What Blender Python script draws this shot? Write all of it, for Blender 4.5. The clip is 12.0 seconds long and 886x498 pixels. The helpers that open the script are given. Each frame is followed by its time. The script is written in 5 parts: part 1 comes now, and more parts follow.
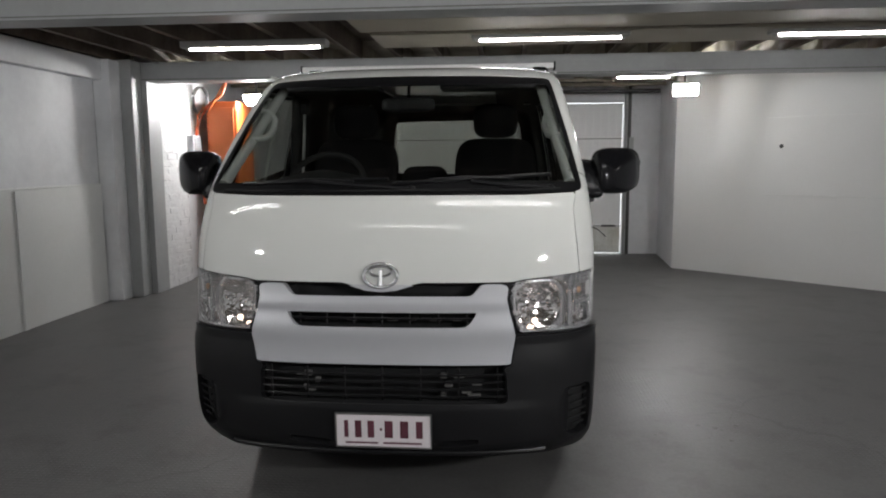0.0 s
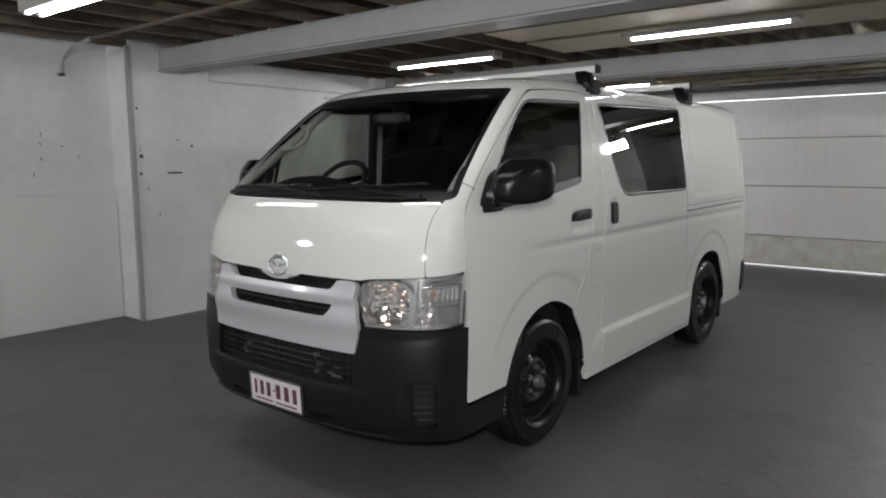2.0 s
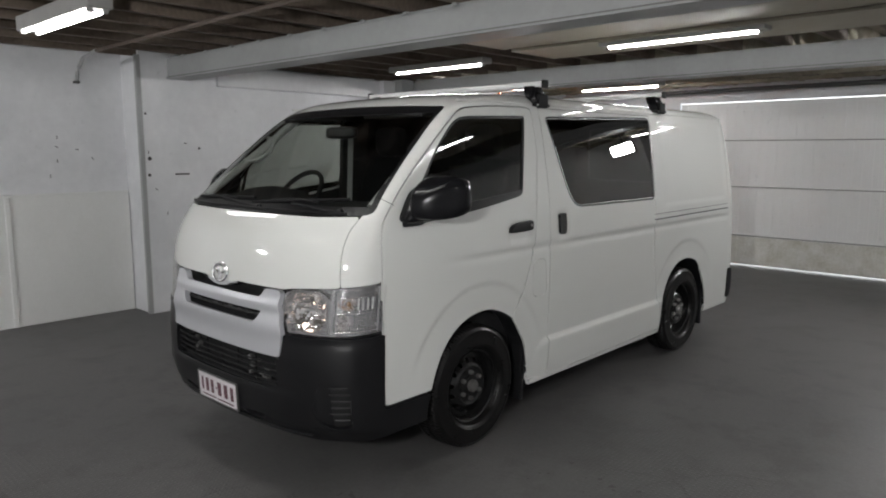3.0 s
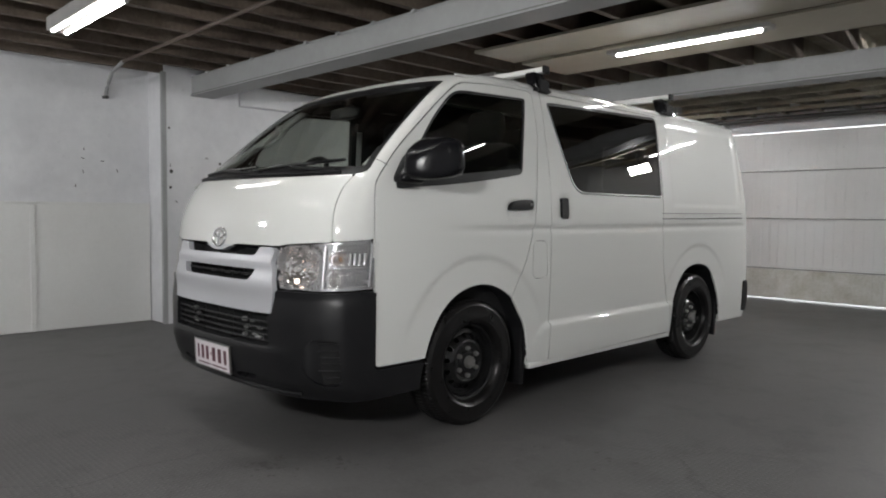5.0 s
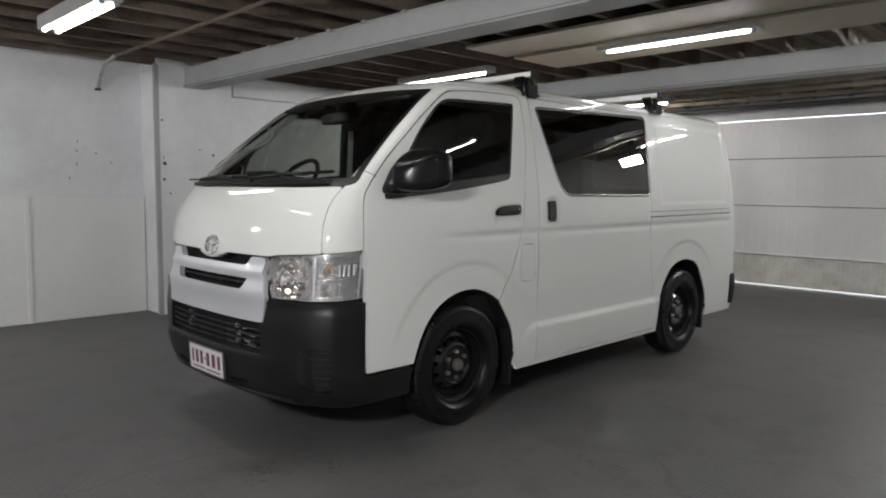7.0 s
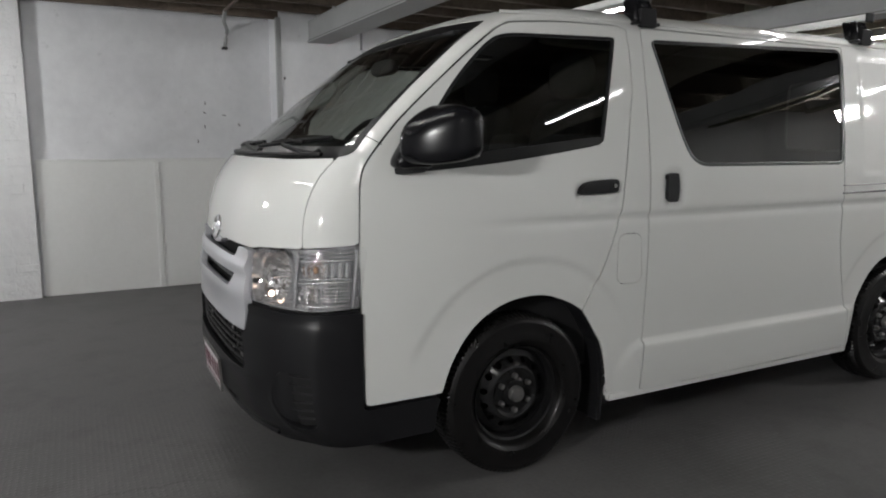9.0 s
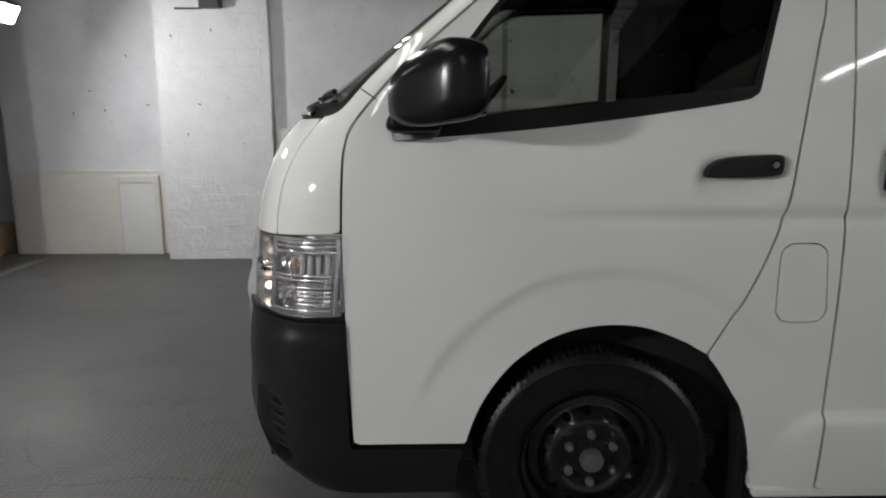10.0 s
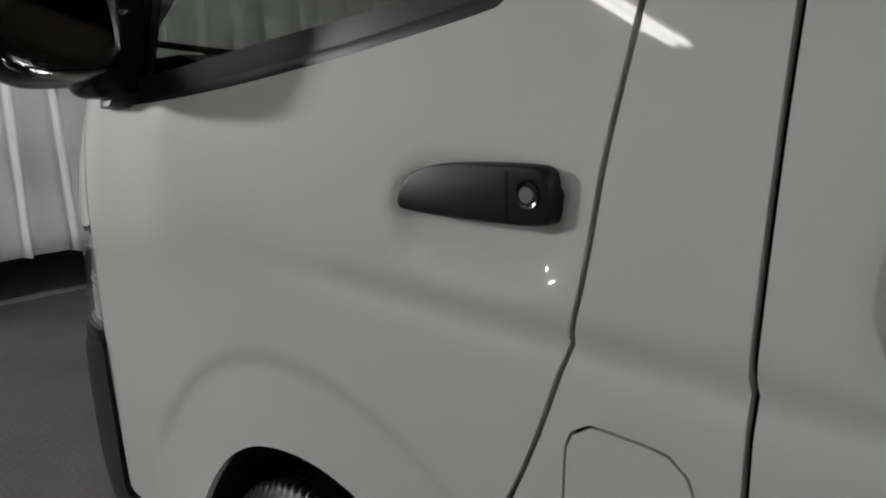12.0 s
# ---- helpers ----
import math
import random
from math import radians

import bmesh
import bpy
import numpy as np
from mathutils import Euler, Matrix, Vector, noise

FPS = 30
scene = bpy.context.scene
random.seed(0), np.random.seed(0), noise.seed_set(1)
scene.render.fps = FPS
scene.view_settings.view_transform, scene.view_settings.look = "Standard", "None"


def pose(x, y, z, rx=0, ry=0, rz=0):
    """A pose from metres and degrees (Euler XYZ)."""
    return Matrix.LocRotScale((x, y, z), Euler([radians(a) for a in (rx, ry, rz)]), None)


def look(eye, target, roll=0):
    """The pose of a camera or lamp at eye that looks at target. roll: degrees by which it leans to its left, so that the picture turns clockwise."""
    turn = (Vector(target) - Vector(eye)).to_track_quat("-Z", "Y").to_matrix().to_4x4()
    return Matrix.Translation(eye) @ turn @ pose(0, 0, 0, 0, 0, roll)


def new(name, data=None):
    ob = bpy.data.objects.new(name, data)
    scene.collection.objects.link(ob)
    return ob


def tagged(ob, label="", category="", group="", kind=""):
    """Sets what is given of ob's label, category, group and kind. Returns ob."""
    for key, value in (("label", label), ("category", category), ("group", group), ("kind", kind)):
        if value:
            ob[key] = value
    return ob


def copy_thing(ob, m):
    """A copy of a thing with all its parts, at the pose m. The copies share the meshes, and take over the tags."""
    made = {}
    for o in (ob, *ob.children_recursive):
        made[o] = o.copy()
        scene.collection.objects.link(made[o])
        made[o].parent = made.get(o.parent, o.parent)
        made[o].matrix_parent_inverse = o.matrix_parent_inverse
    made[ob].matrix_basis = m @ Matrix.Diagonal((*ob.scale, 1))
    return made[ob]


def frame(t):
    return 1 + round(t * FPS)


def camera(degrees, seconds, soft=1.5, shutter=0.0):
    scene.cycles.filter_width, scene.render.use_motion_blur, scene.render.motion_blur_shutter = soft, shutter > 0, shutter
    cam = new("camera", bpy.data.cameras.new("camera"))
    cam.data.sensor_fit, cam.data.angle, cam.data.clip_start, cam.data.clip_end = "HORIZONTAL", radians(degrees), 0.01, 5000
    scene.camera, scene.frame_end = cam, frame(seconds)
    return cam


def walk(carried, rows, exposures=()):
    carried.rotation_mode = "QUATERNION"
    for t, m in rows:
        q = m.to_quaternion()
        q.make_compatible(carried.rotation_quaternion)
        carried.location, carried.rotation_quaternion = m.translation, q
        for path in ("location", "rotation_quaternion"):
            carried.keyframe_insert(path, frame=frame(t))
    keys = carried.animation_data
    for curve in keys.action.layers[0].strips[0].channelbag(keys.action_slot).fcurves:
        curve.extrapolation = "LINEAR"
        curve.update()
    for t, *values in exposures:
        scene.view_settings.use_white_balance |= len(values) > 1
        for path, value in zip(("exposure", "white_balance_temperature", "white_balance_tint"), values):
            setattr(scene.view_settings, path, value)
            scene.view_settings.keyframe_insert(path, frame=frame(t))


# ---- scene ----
cam = camera(64.4, 12.0, soft=2.0)
PATH = [
    (0, (0.475, -2.667, 1.436), (0.301, -0.69, 1.184), -0.4),
    (0.5, (1.086, -2.555, 1.421), (0.61, -0.629, 1.167), -0.2),
    (1, (1.663, -2.392, 1.441), (0.836, -0.589, 1.187), -0.4),
    (1.5, (2.175, -2.226, 1.466), (1.096, -0.562, 1.21), -0.3),
    (2, (2.633, -2.09, 1.484), (1.397, -0.538, 1.229), -0.3),
    (2.5, (2.971, -1.927, 1.533), (1.658, -0.442, 1.27), -0.1),
    (3, (3.213, -1.814, 1.604), (1.861, -0.367, 1.325), -0.0),
    (3.5, (3.216, -1.759, 1.687), (1.851, -0.331, 1.377), 0.2),
    (3.7, (3.2, -1.744, 1.702), (1.832, -0.323, 1.371), 0.4),
    (5.3, (3.444, -1.731, 0.985), (2.011, -0.336, 0.945), 0.5),
    (5.5, (3.481, -1.745, 0.935), (2.046, -0.352, 0.924), 0.5),
    (6, (3.498, -1.745, 0.925), (2.06, -0.356, 0.935), 0.6),
    (6.5, (3.46, -1.722, 0.974), (2.027, -0.327, 0.978), 0.7),
    (6.7, (3.459, -1.747, 1.108), (2.034, -0.346, 1.040), 0.65),
    (7.5, (3.410, -1.720, 1.470), (1.994, -0.328, 1.230), 0.45),
    (8.3, (3.297, -1.326, 1.559), (1.784, -0.050, 1.265), 0.23),
    (8.5, (3.277, -1.102, 1.495), (1.701, 0.093, 1.2), 0.3),
    (9, (3.14, -0.554, 1.359), (1.386, 0.359, 1.058), 0.1),
    (9.5, (2.895, 0.015, 1.294), (0.981, 0.481, 0.95), 0.2),
    (10, (2.678, 0.540, 1.305), (0.713, 0.582, 0.9355), -0.1),
    (10.5, (2.295, 0.96, 1.254), (0.368, 0.608, 0.849), -0.1),
    (11, (1.935, 1.314, 1.213), (0.135, 0.55, 0.792), -0.5),
    (11.5, (1.611, 1.604, 1.228), (-0.044, 0.541, 0.864), 0.3),
    (12, (1.367, 1.830, 1.278), (-0.030, 0.475, 0.825), -0.9),
]
walk(cam, [(t, look(eye, target, roll)) for t, eye, target, roll in PATH],
     exposures=((0, -0.06), (1, 0.07), (2, 0.14), (6, 0.31), (8.5, 0.20), (9.5, 0.15), (10.5, 0.08), (11.2, -0.02), (12, -0.16)))

# ---- light and world ----
EXPOSURE = 0.0
scene.view_settings.exposure = EXPOSURE
world = bpy.data.worlds.new("world")
scene.world = world
world.use_nodes = True
world.node_tree.nodes["Background"].inputs["Color"].default_value = (0.6, 0.65, 0.7, 1)
world.node_tree.nodes["Background"].inputs["Strength"].default_value = 0.02

TUBE_POWER, DIM_TUBE_POWER, FLOOD_POWER, STAND_POWER = 60.0, 33.0, 345.0, 700.0


# ---- materials ----
def node(nt, kind, **values):
    n = nt.nodes.new(kind)
    for key, value in values.items():
        n.inputs[key.replace("_", " ")].default_value = value
    return n


def surface(name, color, second=None, rough=0.5, metal=0.0, scale=3.0, fine=60.0, mix=0.6, bump=0.1, depth=0.004,
            coat=0.0, rough_var=0.1, spots=0.0, shine=0.5):
    """A surface with large blotches, fine grain and a fine relief, in metres of the world."""
    m = bpy.data.materials.new(name)
    m.use_nodes = True
    nt = m.node_tree
    p = nt.nodes["Principled BSDF"]
    second = second or tuple(c * 0.8 for c in color)
    place = nt.nodes.new("ShaderNodeNewGeometry")
    big = node(nt, "ShaderNodeTexNoise", Scale=scale, Detail=6.0, Roughness=0.65)
    small = node(nt, "ShaderNodeTexNoise", Scale=fine, Detail=4.0, Roughness=0.6)
    for n in (big, small):
        nt.links.new(place.outputs["Position"], n.inputs["Vector"])
    both = nt.nodes.new("ShaderNodeMath")
    both.operation = "MULTIPLY_ADD"
    both.inputs[1].default_value = 0.35
    nt.links.new(small.outputs["Fac"], both.inputs[0])
    nt.links.new(big.outputs["Fac"], both.inputs[2])
    ramp = nt.nodes.new("ShaderNodeMapRange")
    ramp.inputs["From Min"].default_value, ramp.inputs["From Max"].default_value = 0.45, 0.9
    ramp.inputs["To Max"].default_value = mix
    nt.links.new(both.outputs[0], ramp.inputs["Value"])
    tone = nt.nodes.new("ShaderNodeMix")
    tone.data_type = "RGBA"
    tone.inputs["A"].default_value, tone.inputs["B"].default_value = (*color, 1), (*second, 1)
    nt.links.new(ramp.outputs[0], tone.inputs["Factor"])
    out = tone.outputs["Result"]
    if spots:
        speck = node(nt, "ShaderNodeTexNoise", Scale=9.0, Detail=3.0, Roughness=0.7)
        nt.links.new(place.outputs["Position"], speck.inputs["Vector"])
        cut = nt.nodes.new("ShaderNodeMapRange")
        cut.inputs["From Min"].default_value, cut.inputs["From Max"].default_value = 0.66, 0.74
        cut.inputs["To Max"].default_value = spots
        nt.links.new(speck.outputs["Fac"], cut.inputs["Value"])
        chip = nt.nodes.new("ShaderNodeMix")
        chip.data_type = "RGBA"
        chip.inputs["B"].default_value = (*[c * 0.35 for c in color], 1)
        nt.links.new(out, chip.inputs["A"])
        nt.links.new(cut.outputs[0], chip.inputs["Factor"])
        out = chip.outputs["Result"]
    nt.links.new(out, p.inputs["Base Color"])
    gloss = nt.nodes.new("ShaderNodeMapRange")
    gloss.inputs["To Min"].default_value, gloss.inputs["To Max"].default_value = max(rough - rough_var, 0.02), min(rough + rough_var, 1)
    nt.links.new(big.outputs["Fac"], gloss.inputs["Value"])
    nt.links.new(gloss.outputs[0], p.inputs["Roughness"])
    p.inputs["Metallic"].default_value = metal
    p.inputs["Specular IOR Level"].default_value = shine
    p.inputs["Coat Weight"].default_value = coat
    p.inputs["Coat Roughness"].default_value = 0.045
    if bump:
        b = node(nt, "ShaderNodeBump", Strength=bump, Distance=depth)
        nt.links.new(both.outputs[0], b.inputs["Height"])
        nt.links.new(b.outputs[0], p.inputs["Normal"])
    return m


def glow(name, color, strength):
    m = bpy.data.materials.new(name)
    m.use_nodes = True
    nt = m.node_tree
    nt.nodes.remove(nt.nodes["Principled BSDF"])
    e = node(nt, "ShaderNodeEmission", Color=(*color, 1), Strength=strength)
    nt.links.new(e.outputs[0], nt.nodes["Material Output"].inputs["Surface"])
    return m


def glass(name, tint, rough=0.0):
    """Thin sheet glass: clear by its tint, glossy by its Fresnel reflection."""
    m = bpy.data.materials.new(name)
    m.use_nodes = True
    nt = m.node_tree
    nt.nodes.remove(nt.nodes["Principled BSDF"])
    clear = node(nt, "ShaderNodeBsdfTransparent", Color=(*tint, 1))
    shine = node(nt, "ShaderNodeBsdfGlossy", Color=(1, 1, 1, 1), Roughness=rough)
    facing = node(nt, "ShaderNodeLayerWeight", Blend=0.5)
    power = nt.nodes.new("ShaderNodeMath")
    power.operation = "POWER"
    power.inputs[1].default_value = 5.0
    nt.links.new(facing.outputs["Facing"], power.inputs[0])
    fresnel = nt.nodes.new("ShaderNodeMath")
    fresnel.operation = "MULTIPLY_ADD"
    fresnel.inputs[1].default_value, fresnel.inputs[2].default_value = 0.88, 0.065
    nt.links.new(power.outputs[0], fresnel.inputs[0])
    mixer = nt.nodes.new("ShaderNodeMixShader")
    nt.links.new(fresnel.outputs[0], mixer.inputs[0])
    nt.links.new(clear.outputs[0], mixer.inputs[1])
    nt.links.new(shine.outputs[0], mixer.inputs[2])
    nt.links.new(mixer.outputs[0], nt.nodes["Material Output"].inputs["Surface"])
    return m


WALL = surface("painted wall", (0.72, 0.725, 0.742), (0.47, 0.475, 0.495), 0.6, scale=1.3, fine=11, mix=0.6, bump=0.4, depth=0.010, spots=0.22)
SMOOTHWALL = surface("smooth painted wall", (0.72, 0.72, 0.715), (0.64, 0.64, 0.63), 0.55, scale=0.5, fine=30, mix=0.5, bump=0.08, depth=0.003)
BOARD = surface("painted board", (0.70, 0.703, 0.692), (0.57, 0.57, 0.555), 0.55, scale=0.8, fine=30, mix=0.6, bump=0.15, depth=0.003)
CREAM = surface("cream painted board", (0.70, 0.675, 0.635), (0.58, 0.545, 0.49), 0.55, scale=2.2, fine=30, mix=0.7, bump=0.15, depth=0.003)
BRICKPAINT = surface("painted brick", (0.70, 0.70, 0.705), (0.58, 0.58, 0.59), 0.55, scale=7, fine=22, bump=0.9, depth=0.022, spots=0.45)
STEEL = surface("painted steel", (0.34, 0.35, 0.35), (0.24, 0.24, 0.235), 0.5, scale=1.5, fine=25, bump=0.12, depth=0.003)
TIMBER = surface("rough timber", (0.165, 0.130, 0.101), (0.050, 0.036, 0.027), 0.8, scale=2.2, fine=35, mix=1.0, bump=0.4, depth=0.005)
PALETIMBER = surface("pale timber", (0.36, 0.33, 0.26), (0.14, 0.12, 0.09), 0.8, scale=2.5, fine=35, mix=0.9, bump=0.4, depth=0.005)
BEIGE = surface("beige board", (0.40, 0.365, 0.295), (0.33, 0.30, 0.235), 0.6, scale=1.5, fine=30, bump=0.08)
DOORMETAL = surface("door sheet", (0.87, 0.875, 0.875), (0.76, 0.76, 0.75), 0.5, scale=1.2, fine=40, bump=0.1, spots=0.22)
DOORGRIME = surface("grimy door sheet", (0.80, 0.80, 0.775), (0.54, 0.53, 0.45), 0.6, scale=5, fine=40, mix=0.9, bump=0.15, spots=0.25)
STEELDARK = surface("dark grey seam", (0.16, 0.16, 0.155), (0.10, 0.10, 0.095), 0.7, scale=6)
DARKSTEEL = surface("dark steel", (0.05, 0.05, 0.05), (0.09, 0.085, 0.08), 0.5, 0.3, scale=6)
LAMPCASE = surface("grey lamp case", (0.30, 0.295, 0.285), (0.24, 0.235, 0.225), 0.5, scale=6)
CURTAIN = surface("white curtain", (0.80, 0.81, 0.825), (0.72, 0.73, 0.745), 0.75, scale=2, fine=300, bump=0.1, depth=0.001)
ORANGE = surface("orange paint", (0.62, 0.15, 0.03), (0.48, 0.11, 0.02), 0.45, scale=4, spots=0.5)
RED = surface("faded red cable", (0.45, 0.10, 0.04), None, 0.5)
CARD = surface("cardboard", (0.33, 0.24, 0.16), (0.25, 0.18, 0.12), 0.8)
BROWN = surface("brown skirting", (0.13, 0.07, 0.06), (0.08, 0.045, 0.04), 0.6)
OIL = surface("oil spots", (0.030, 0.028, 0.027), (0.045, 0.042, 0.040), 0.5, scale=20, bump=0)
RUST = surface("rusty pipe", (0.085, 0.062, 0.05), (0.05, 0.035, 0.028), 0.7, scale=6)
TUBE = glow("tube light", (1.0, 0.99, 0.99), TUBE_POWER)
# back bay tubes, strength doubled to brighten the door and floor there
BACK_TUBE = glow("bright tube light", (1.0, 0.99, 0.99), 2.0 * TUBE_POWER)
# strength lowered to keep the left wall and bonnet from getting too bright
DIM_TUBE = glow("dim tube light", (1.0, 0.99, 0.97), DIM_TUBE_POWER)
STAND_FLOOD = glow("strong flood light", (1.0, 0.998, 0.992), STAND_POWER)
FLOOD = glow("flood light", (1.0, 0.998, 0.992), FLOOD_POWER)
SIDE_FLOOD = glow("weaker flood light", (1.0, 0.998, 0.992), 0.82 * FLOOD_POWER)
BULB = glow("lit bulb", (1.0, 0.76, 0.60), 5.0)
DAYLIGHT = glow("daylight", (0.95, 0.98, 1.0), 4.0)
PAINT = surface("white car paint", (0.594, 0.600, 0.580), (0.58, 0.586, 0.566), 0.55, scale=0.7, fine=200, mix=0.3, bump=0, coat=1.0, rough_var=0.03, shine=0.15)
SILVER = surface("silver plastic", (0.47, 0.475, 0.50), (0.43, 0.435, 0.46), 0.42, 0.2, scale=2, fine=200, bump=0.03, depth=0.001, coat=0.4)
BLACKPLASTIC = surface("black plastic", (0.008, 0.008, 0.009), (0.013, 0.013, 0.014), 0.38, scale=5, fine=400, bump=0.12, depth=0.001, shine=0.25)
GLOSSBLACK = surface("glossy black", (0.004, 0.004, 0.005), (0.007, 0.007, 0.007), 0.19, scale=5, bump=0)
SEAL = surface("black seal", (0.006, 0.006, 0.007), (0.010, 0.010, 0.010), 0.36, scale=8, bump=0, shine=0.22)
RUBBER = surface("tyre rubber", (0.005, 0.005, 0.005), (0.010, 0.009, 0.009), 0.32, scale=12, fine=110, bump=0.3, depth=0.002, shine=0.22, rough_var=0.2)
RIMPAINT = surface("black rim paint", (0.006, 0.006, 0.0065), (0.014, 0.014, 0.014), 0.15, 0.0, scale=15, fine=90, bump=0.3, depth=0.002, shine=0.42)
CHROME = surface("chrome", (0.88, 0.88, 0.89), (0.80, 0.80, 0.81), 0.16, 0.9, scale=20, bump=0, rough_var=0.03)
NUT = surface("steel nut", (0.28, 0.275, 0.27), (0.13, 0.125, 0.12), 0.38, 0.85, scale=40)
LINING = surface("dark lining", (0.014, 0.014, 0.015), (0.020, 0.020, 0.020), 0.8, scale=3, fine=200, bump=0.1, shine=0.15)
TRIM = surface("grey cab trim", (0.42, 0.42, 0.41), (0.36, 0.36, 0.35), 0.65, scale=4, fine=200, bump=0.1)
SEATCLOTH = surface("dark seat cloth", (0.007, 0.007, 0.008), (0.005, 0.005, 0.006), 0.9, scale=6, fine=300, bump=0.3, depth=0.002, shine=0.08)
CLEAR = glass("clear glass", (0.72, 0.75, 0.73))
TINTED = glass("tinted glass", (0.48, 0.50, 0.46))
PRIVACY = glass("dark tinted glass", (0.05, 0.05, 0.05))
LENS = glass("clear lens", (0.95, 0.95, 0.95))
AMBER = surface("amber lens", (0.42, 0.26, 0.17), None, 0.2, bump=0)
PLATEWHITE = surface("plate white", (0.72, 0.68, 0.70), (0.66, 0.62, 0.64), 0.35, bump=0)
PLATEBAR = surface("plate maroon", (0.11, 0.035, 0.05), None, 0.4, bump=0)
MIRROR = surface("mirror", (0.85, 0.85, 0.85), None, 0.02, 1.0, bump=0, rough_var=0.0)


def reflector_material():
    """Bright faceted metal of a lamp reflector."""
    m = bpy.data.materials.new("faceted reflector")
    m.use_nodes = True
    nt = m.node_tree
    p = nt.nodes["Principled BSDF"]
    p.inputs["Base Color"].default_value = (0.92, 0.90, 0.89, 1)
    p.inputs["Metallic"].default_value, p.inputs["Roughness"].default_value = 0.95, 0.10
    place = nt.nodes.new("ShaderNodeNewGeometry")
    cells = node(nt, "ShaderNodeTexVoronoi", Scale=120.0)
    nt.links.new(place.outputs["Position"], cells.inputs["Vector"])
    b = node(nt, "ShaderNodeBump", Strength=0.12, Distance=0.002)
    nt.links.new(cells.outputs["Distance"], b.inputs["Height"])
    nt.links.new(b.outputs[0], p.inputs["Normal"])
    return m


REFLECTOR = reflector_material()
SATIN = surface("satin silver", (0.88, 0.88, 0.885), (0.76, 0.76, 0.765), 0.18, 0.7, scale=20, fine=60, bump=0.2, depth=0.003)
HOUSING = surface("lamp housing", (0.60, 0.60, 0.61), (0.44, 0.44, 0.45), 0.24, 0.9, scale=25, fine=70, bump=0.25, depth=0.003)
MIRRORCASE = surface("satin black", (0.005, 0.005, 0.006), (0.008, 0.008, 0.009), 0.22, scale=6, fine=300, bump=0.03, depth=0.001, shine=0.20, rough_var=0.04)


def floor_material():
    """Dark worn concrete with a pimpled grip pattern in patches, stains and dust."""
    m = surface("worn concrete", (0.067, 0.0655, 0.065), (0.128, 0.1245, 0.123), 0.50, scale=0.9, fine=55, mix=0.9, bump=0.25, depth=0.004, rough_var=0.22, shine=0.28)
    nt = m.node_tree
    p = nt.nodes["Principled BSDF"]
    place = nt.nodes.new("ShaderNodeNewGeometry")
    dots = node(nt, "ShaderNodeTexVoronoi", Scale=40.0, Randomness=0.12)
    nt.links.new(place.outputs["Position"], dots.inputs["Vector"])
    raised = nt.nodes.new("ShaderNodeMapRange")
    raised.inputs["From Min"].default_value, raised.inputs["From Max"].default_value = 0.5, 0.2
    nt.links.new(dots.outputs["Distance"], raised.inputs["Value"])
    patch = node(nt, "ShaderNodeTexNoise", Scale=0.55, Detail=2.0)
    nt.links.new(place.outputs["Position"], patch.inputs["Vector"])
    mask = nt.nodes.new("ShaderNodeMapRange")
    mask.inputs["From Min"].default_value, mask.inputs["From Max"].default_value = 0.44, 0.58
    nt.links.new(patch.outputs["Fac"], mask.inputs["Value"])
    height = nt.nodes.new("ShaderNodeMath")
    height.operation = "MULTIPLY"
    nt.links.new(raised.outputs[0], height.inputs[0])
    nt.links.new(mask.outputs[0], height.inputs[1])
    base = p.inputs["Base Color"].links[0].from_socket
    warp = node(nt, "ShaderNodeTexNoise", Scale=1.2, Detail=5.0)
    nt.links.new(place.outputs["Position"], warp.inputs["Vector"])
    moved = nt.nodes.new("ShaderNodeVectorMath")
    moved.operation = "MULTIPLY_ADD"
    moved.inputs[1].default_value = (0.5, 0.5, 0.5)
    nt.links.new(warp.outputs["Color"], moved.inputs[0])
    nt.links.new(place.outputs["Position"], moved.inputs[2])
    crack = node(nt, "ShaderNodeTexVoronoi", Scale=0.42)
    crack.feature = "DISTANCE_TO_EDGE"
    nt.links.new(moved.outputs[0], crack.inputs["Vector"])
    thin = nt.nodes.new("ShaderNodeMapRange")
    thin.inputs["From Min"].default_value, thin.inputs["From Max"].default_value = 0.001, 0.0035
    thin.inputs["To Min"].default_value, thin.inputs["To Max"].default_value = 0.32, 0.0
    nt.links.new(crack.outputs["Distance"], thin.inputs["Value"])
    stain = node(nt, "ShaderNodeTexNoise", Scale=2.6, Detail=9.0, Roughness=0.68)
    nt.links.new(place.outputs["Position"], stain.inputs["Vector"])
    blot = nt.nodes.new("ShaderNodeMapRange")
    blot.inputs["From Min"].default_value, blot.inputs["From Max"].default_value = 0.50, 0.62
    blot.inputs["To Max"].default_value = 0.26
    nt.links.new(stain.outputs["Fac"], blot.inputs["Value"])
    few = nt.nodes.new("ShaderNodeMath")
    few.operation = "MULTIPLY"
    nt.links.new(thin.outputs[0], few.inputs[0])
    nt.links.new(mask.outputs[0], few.inputs[1])
    most = nt.nodes.new("ShaderNodeMath")
    most.operation = "MAXIMUM"
    nt.links.new(few.outputs[0], most.inputs[0])
    nt.links.new(blot.outputs[0], most.inputs[1])
    dark = nt.nodes.new("ShaderNodeMix")
    dark.data_type = "RGBA"
    dark.inputs["B"].default_value = (0.030, 0.029, 0.028, 1)
    nt.links.new(base, dark.inputs["A"])
    nt.links.new(most.outputs[0], dark.inputs["Factor"])
    nt.links.new(dark.outputs["Result"], p.inputs["Base Color"])
    old = p.inputs["Normal"].links[0].from_socket
    b = node(nt, "ShaderNodeBump", Strength=0.75, Distance=0.005)
    nt.links.new(height.outputs[0], b.inputs["Height"])
    nt.links.new(old, b.inputs["Normal"])
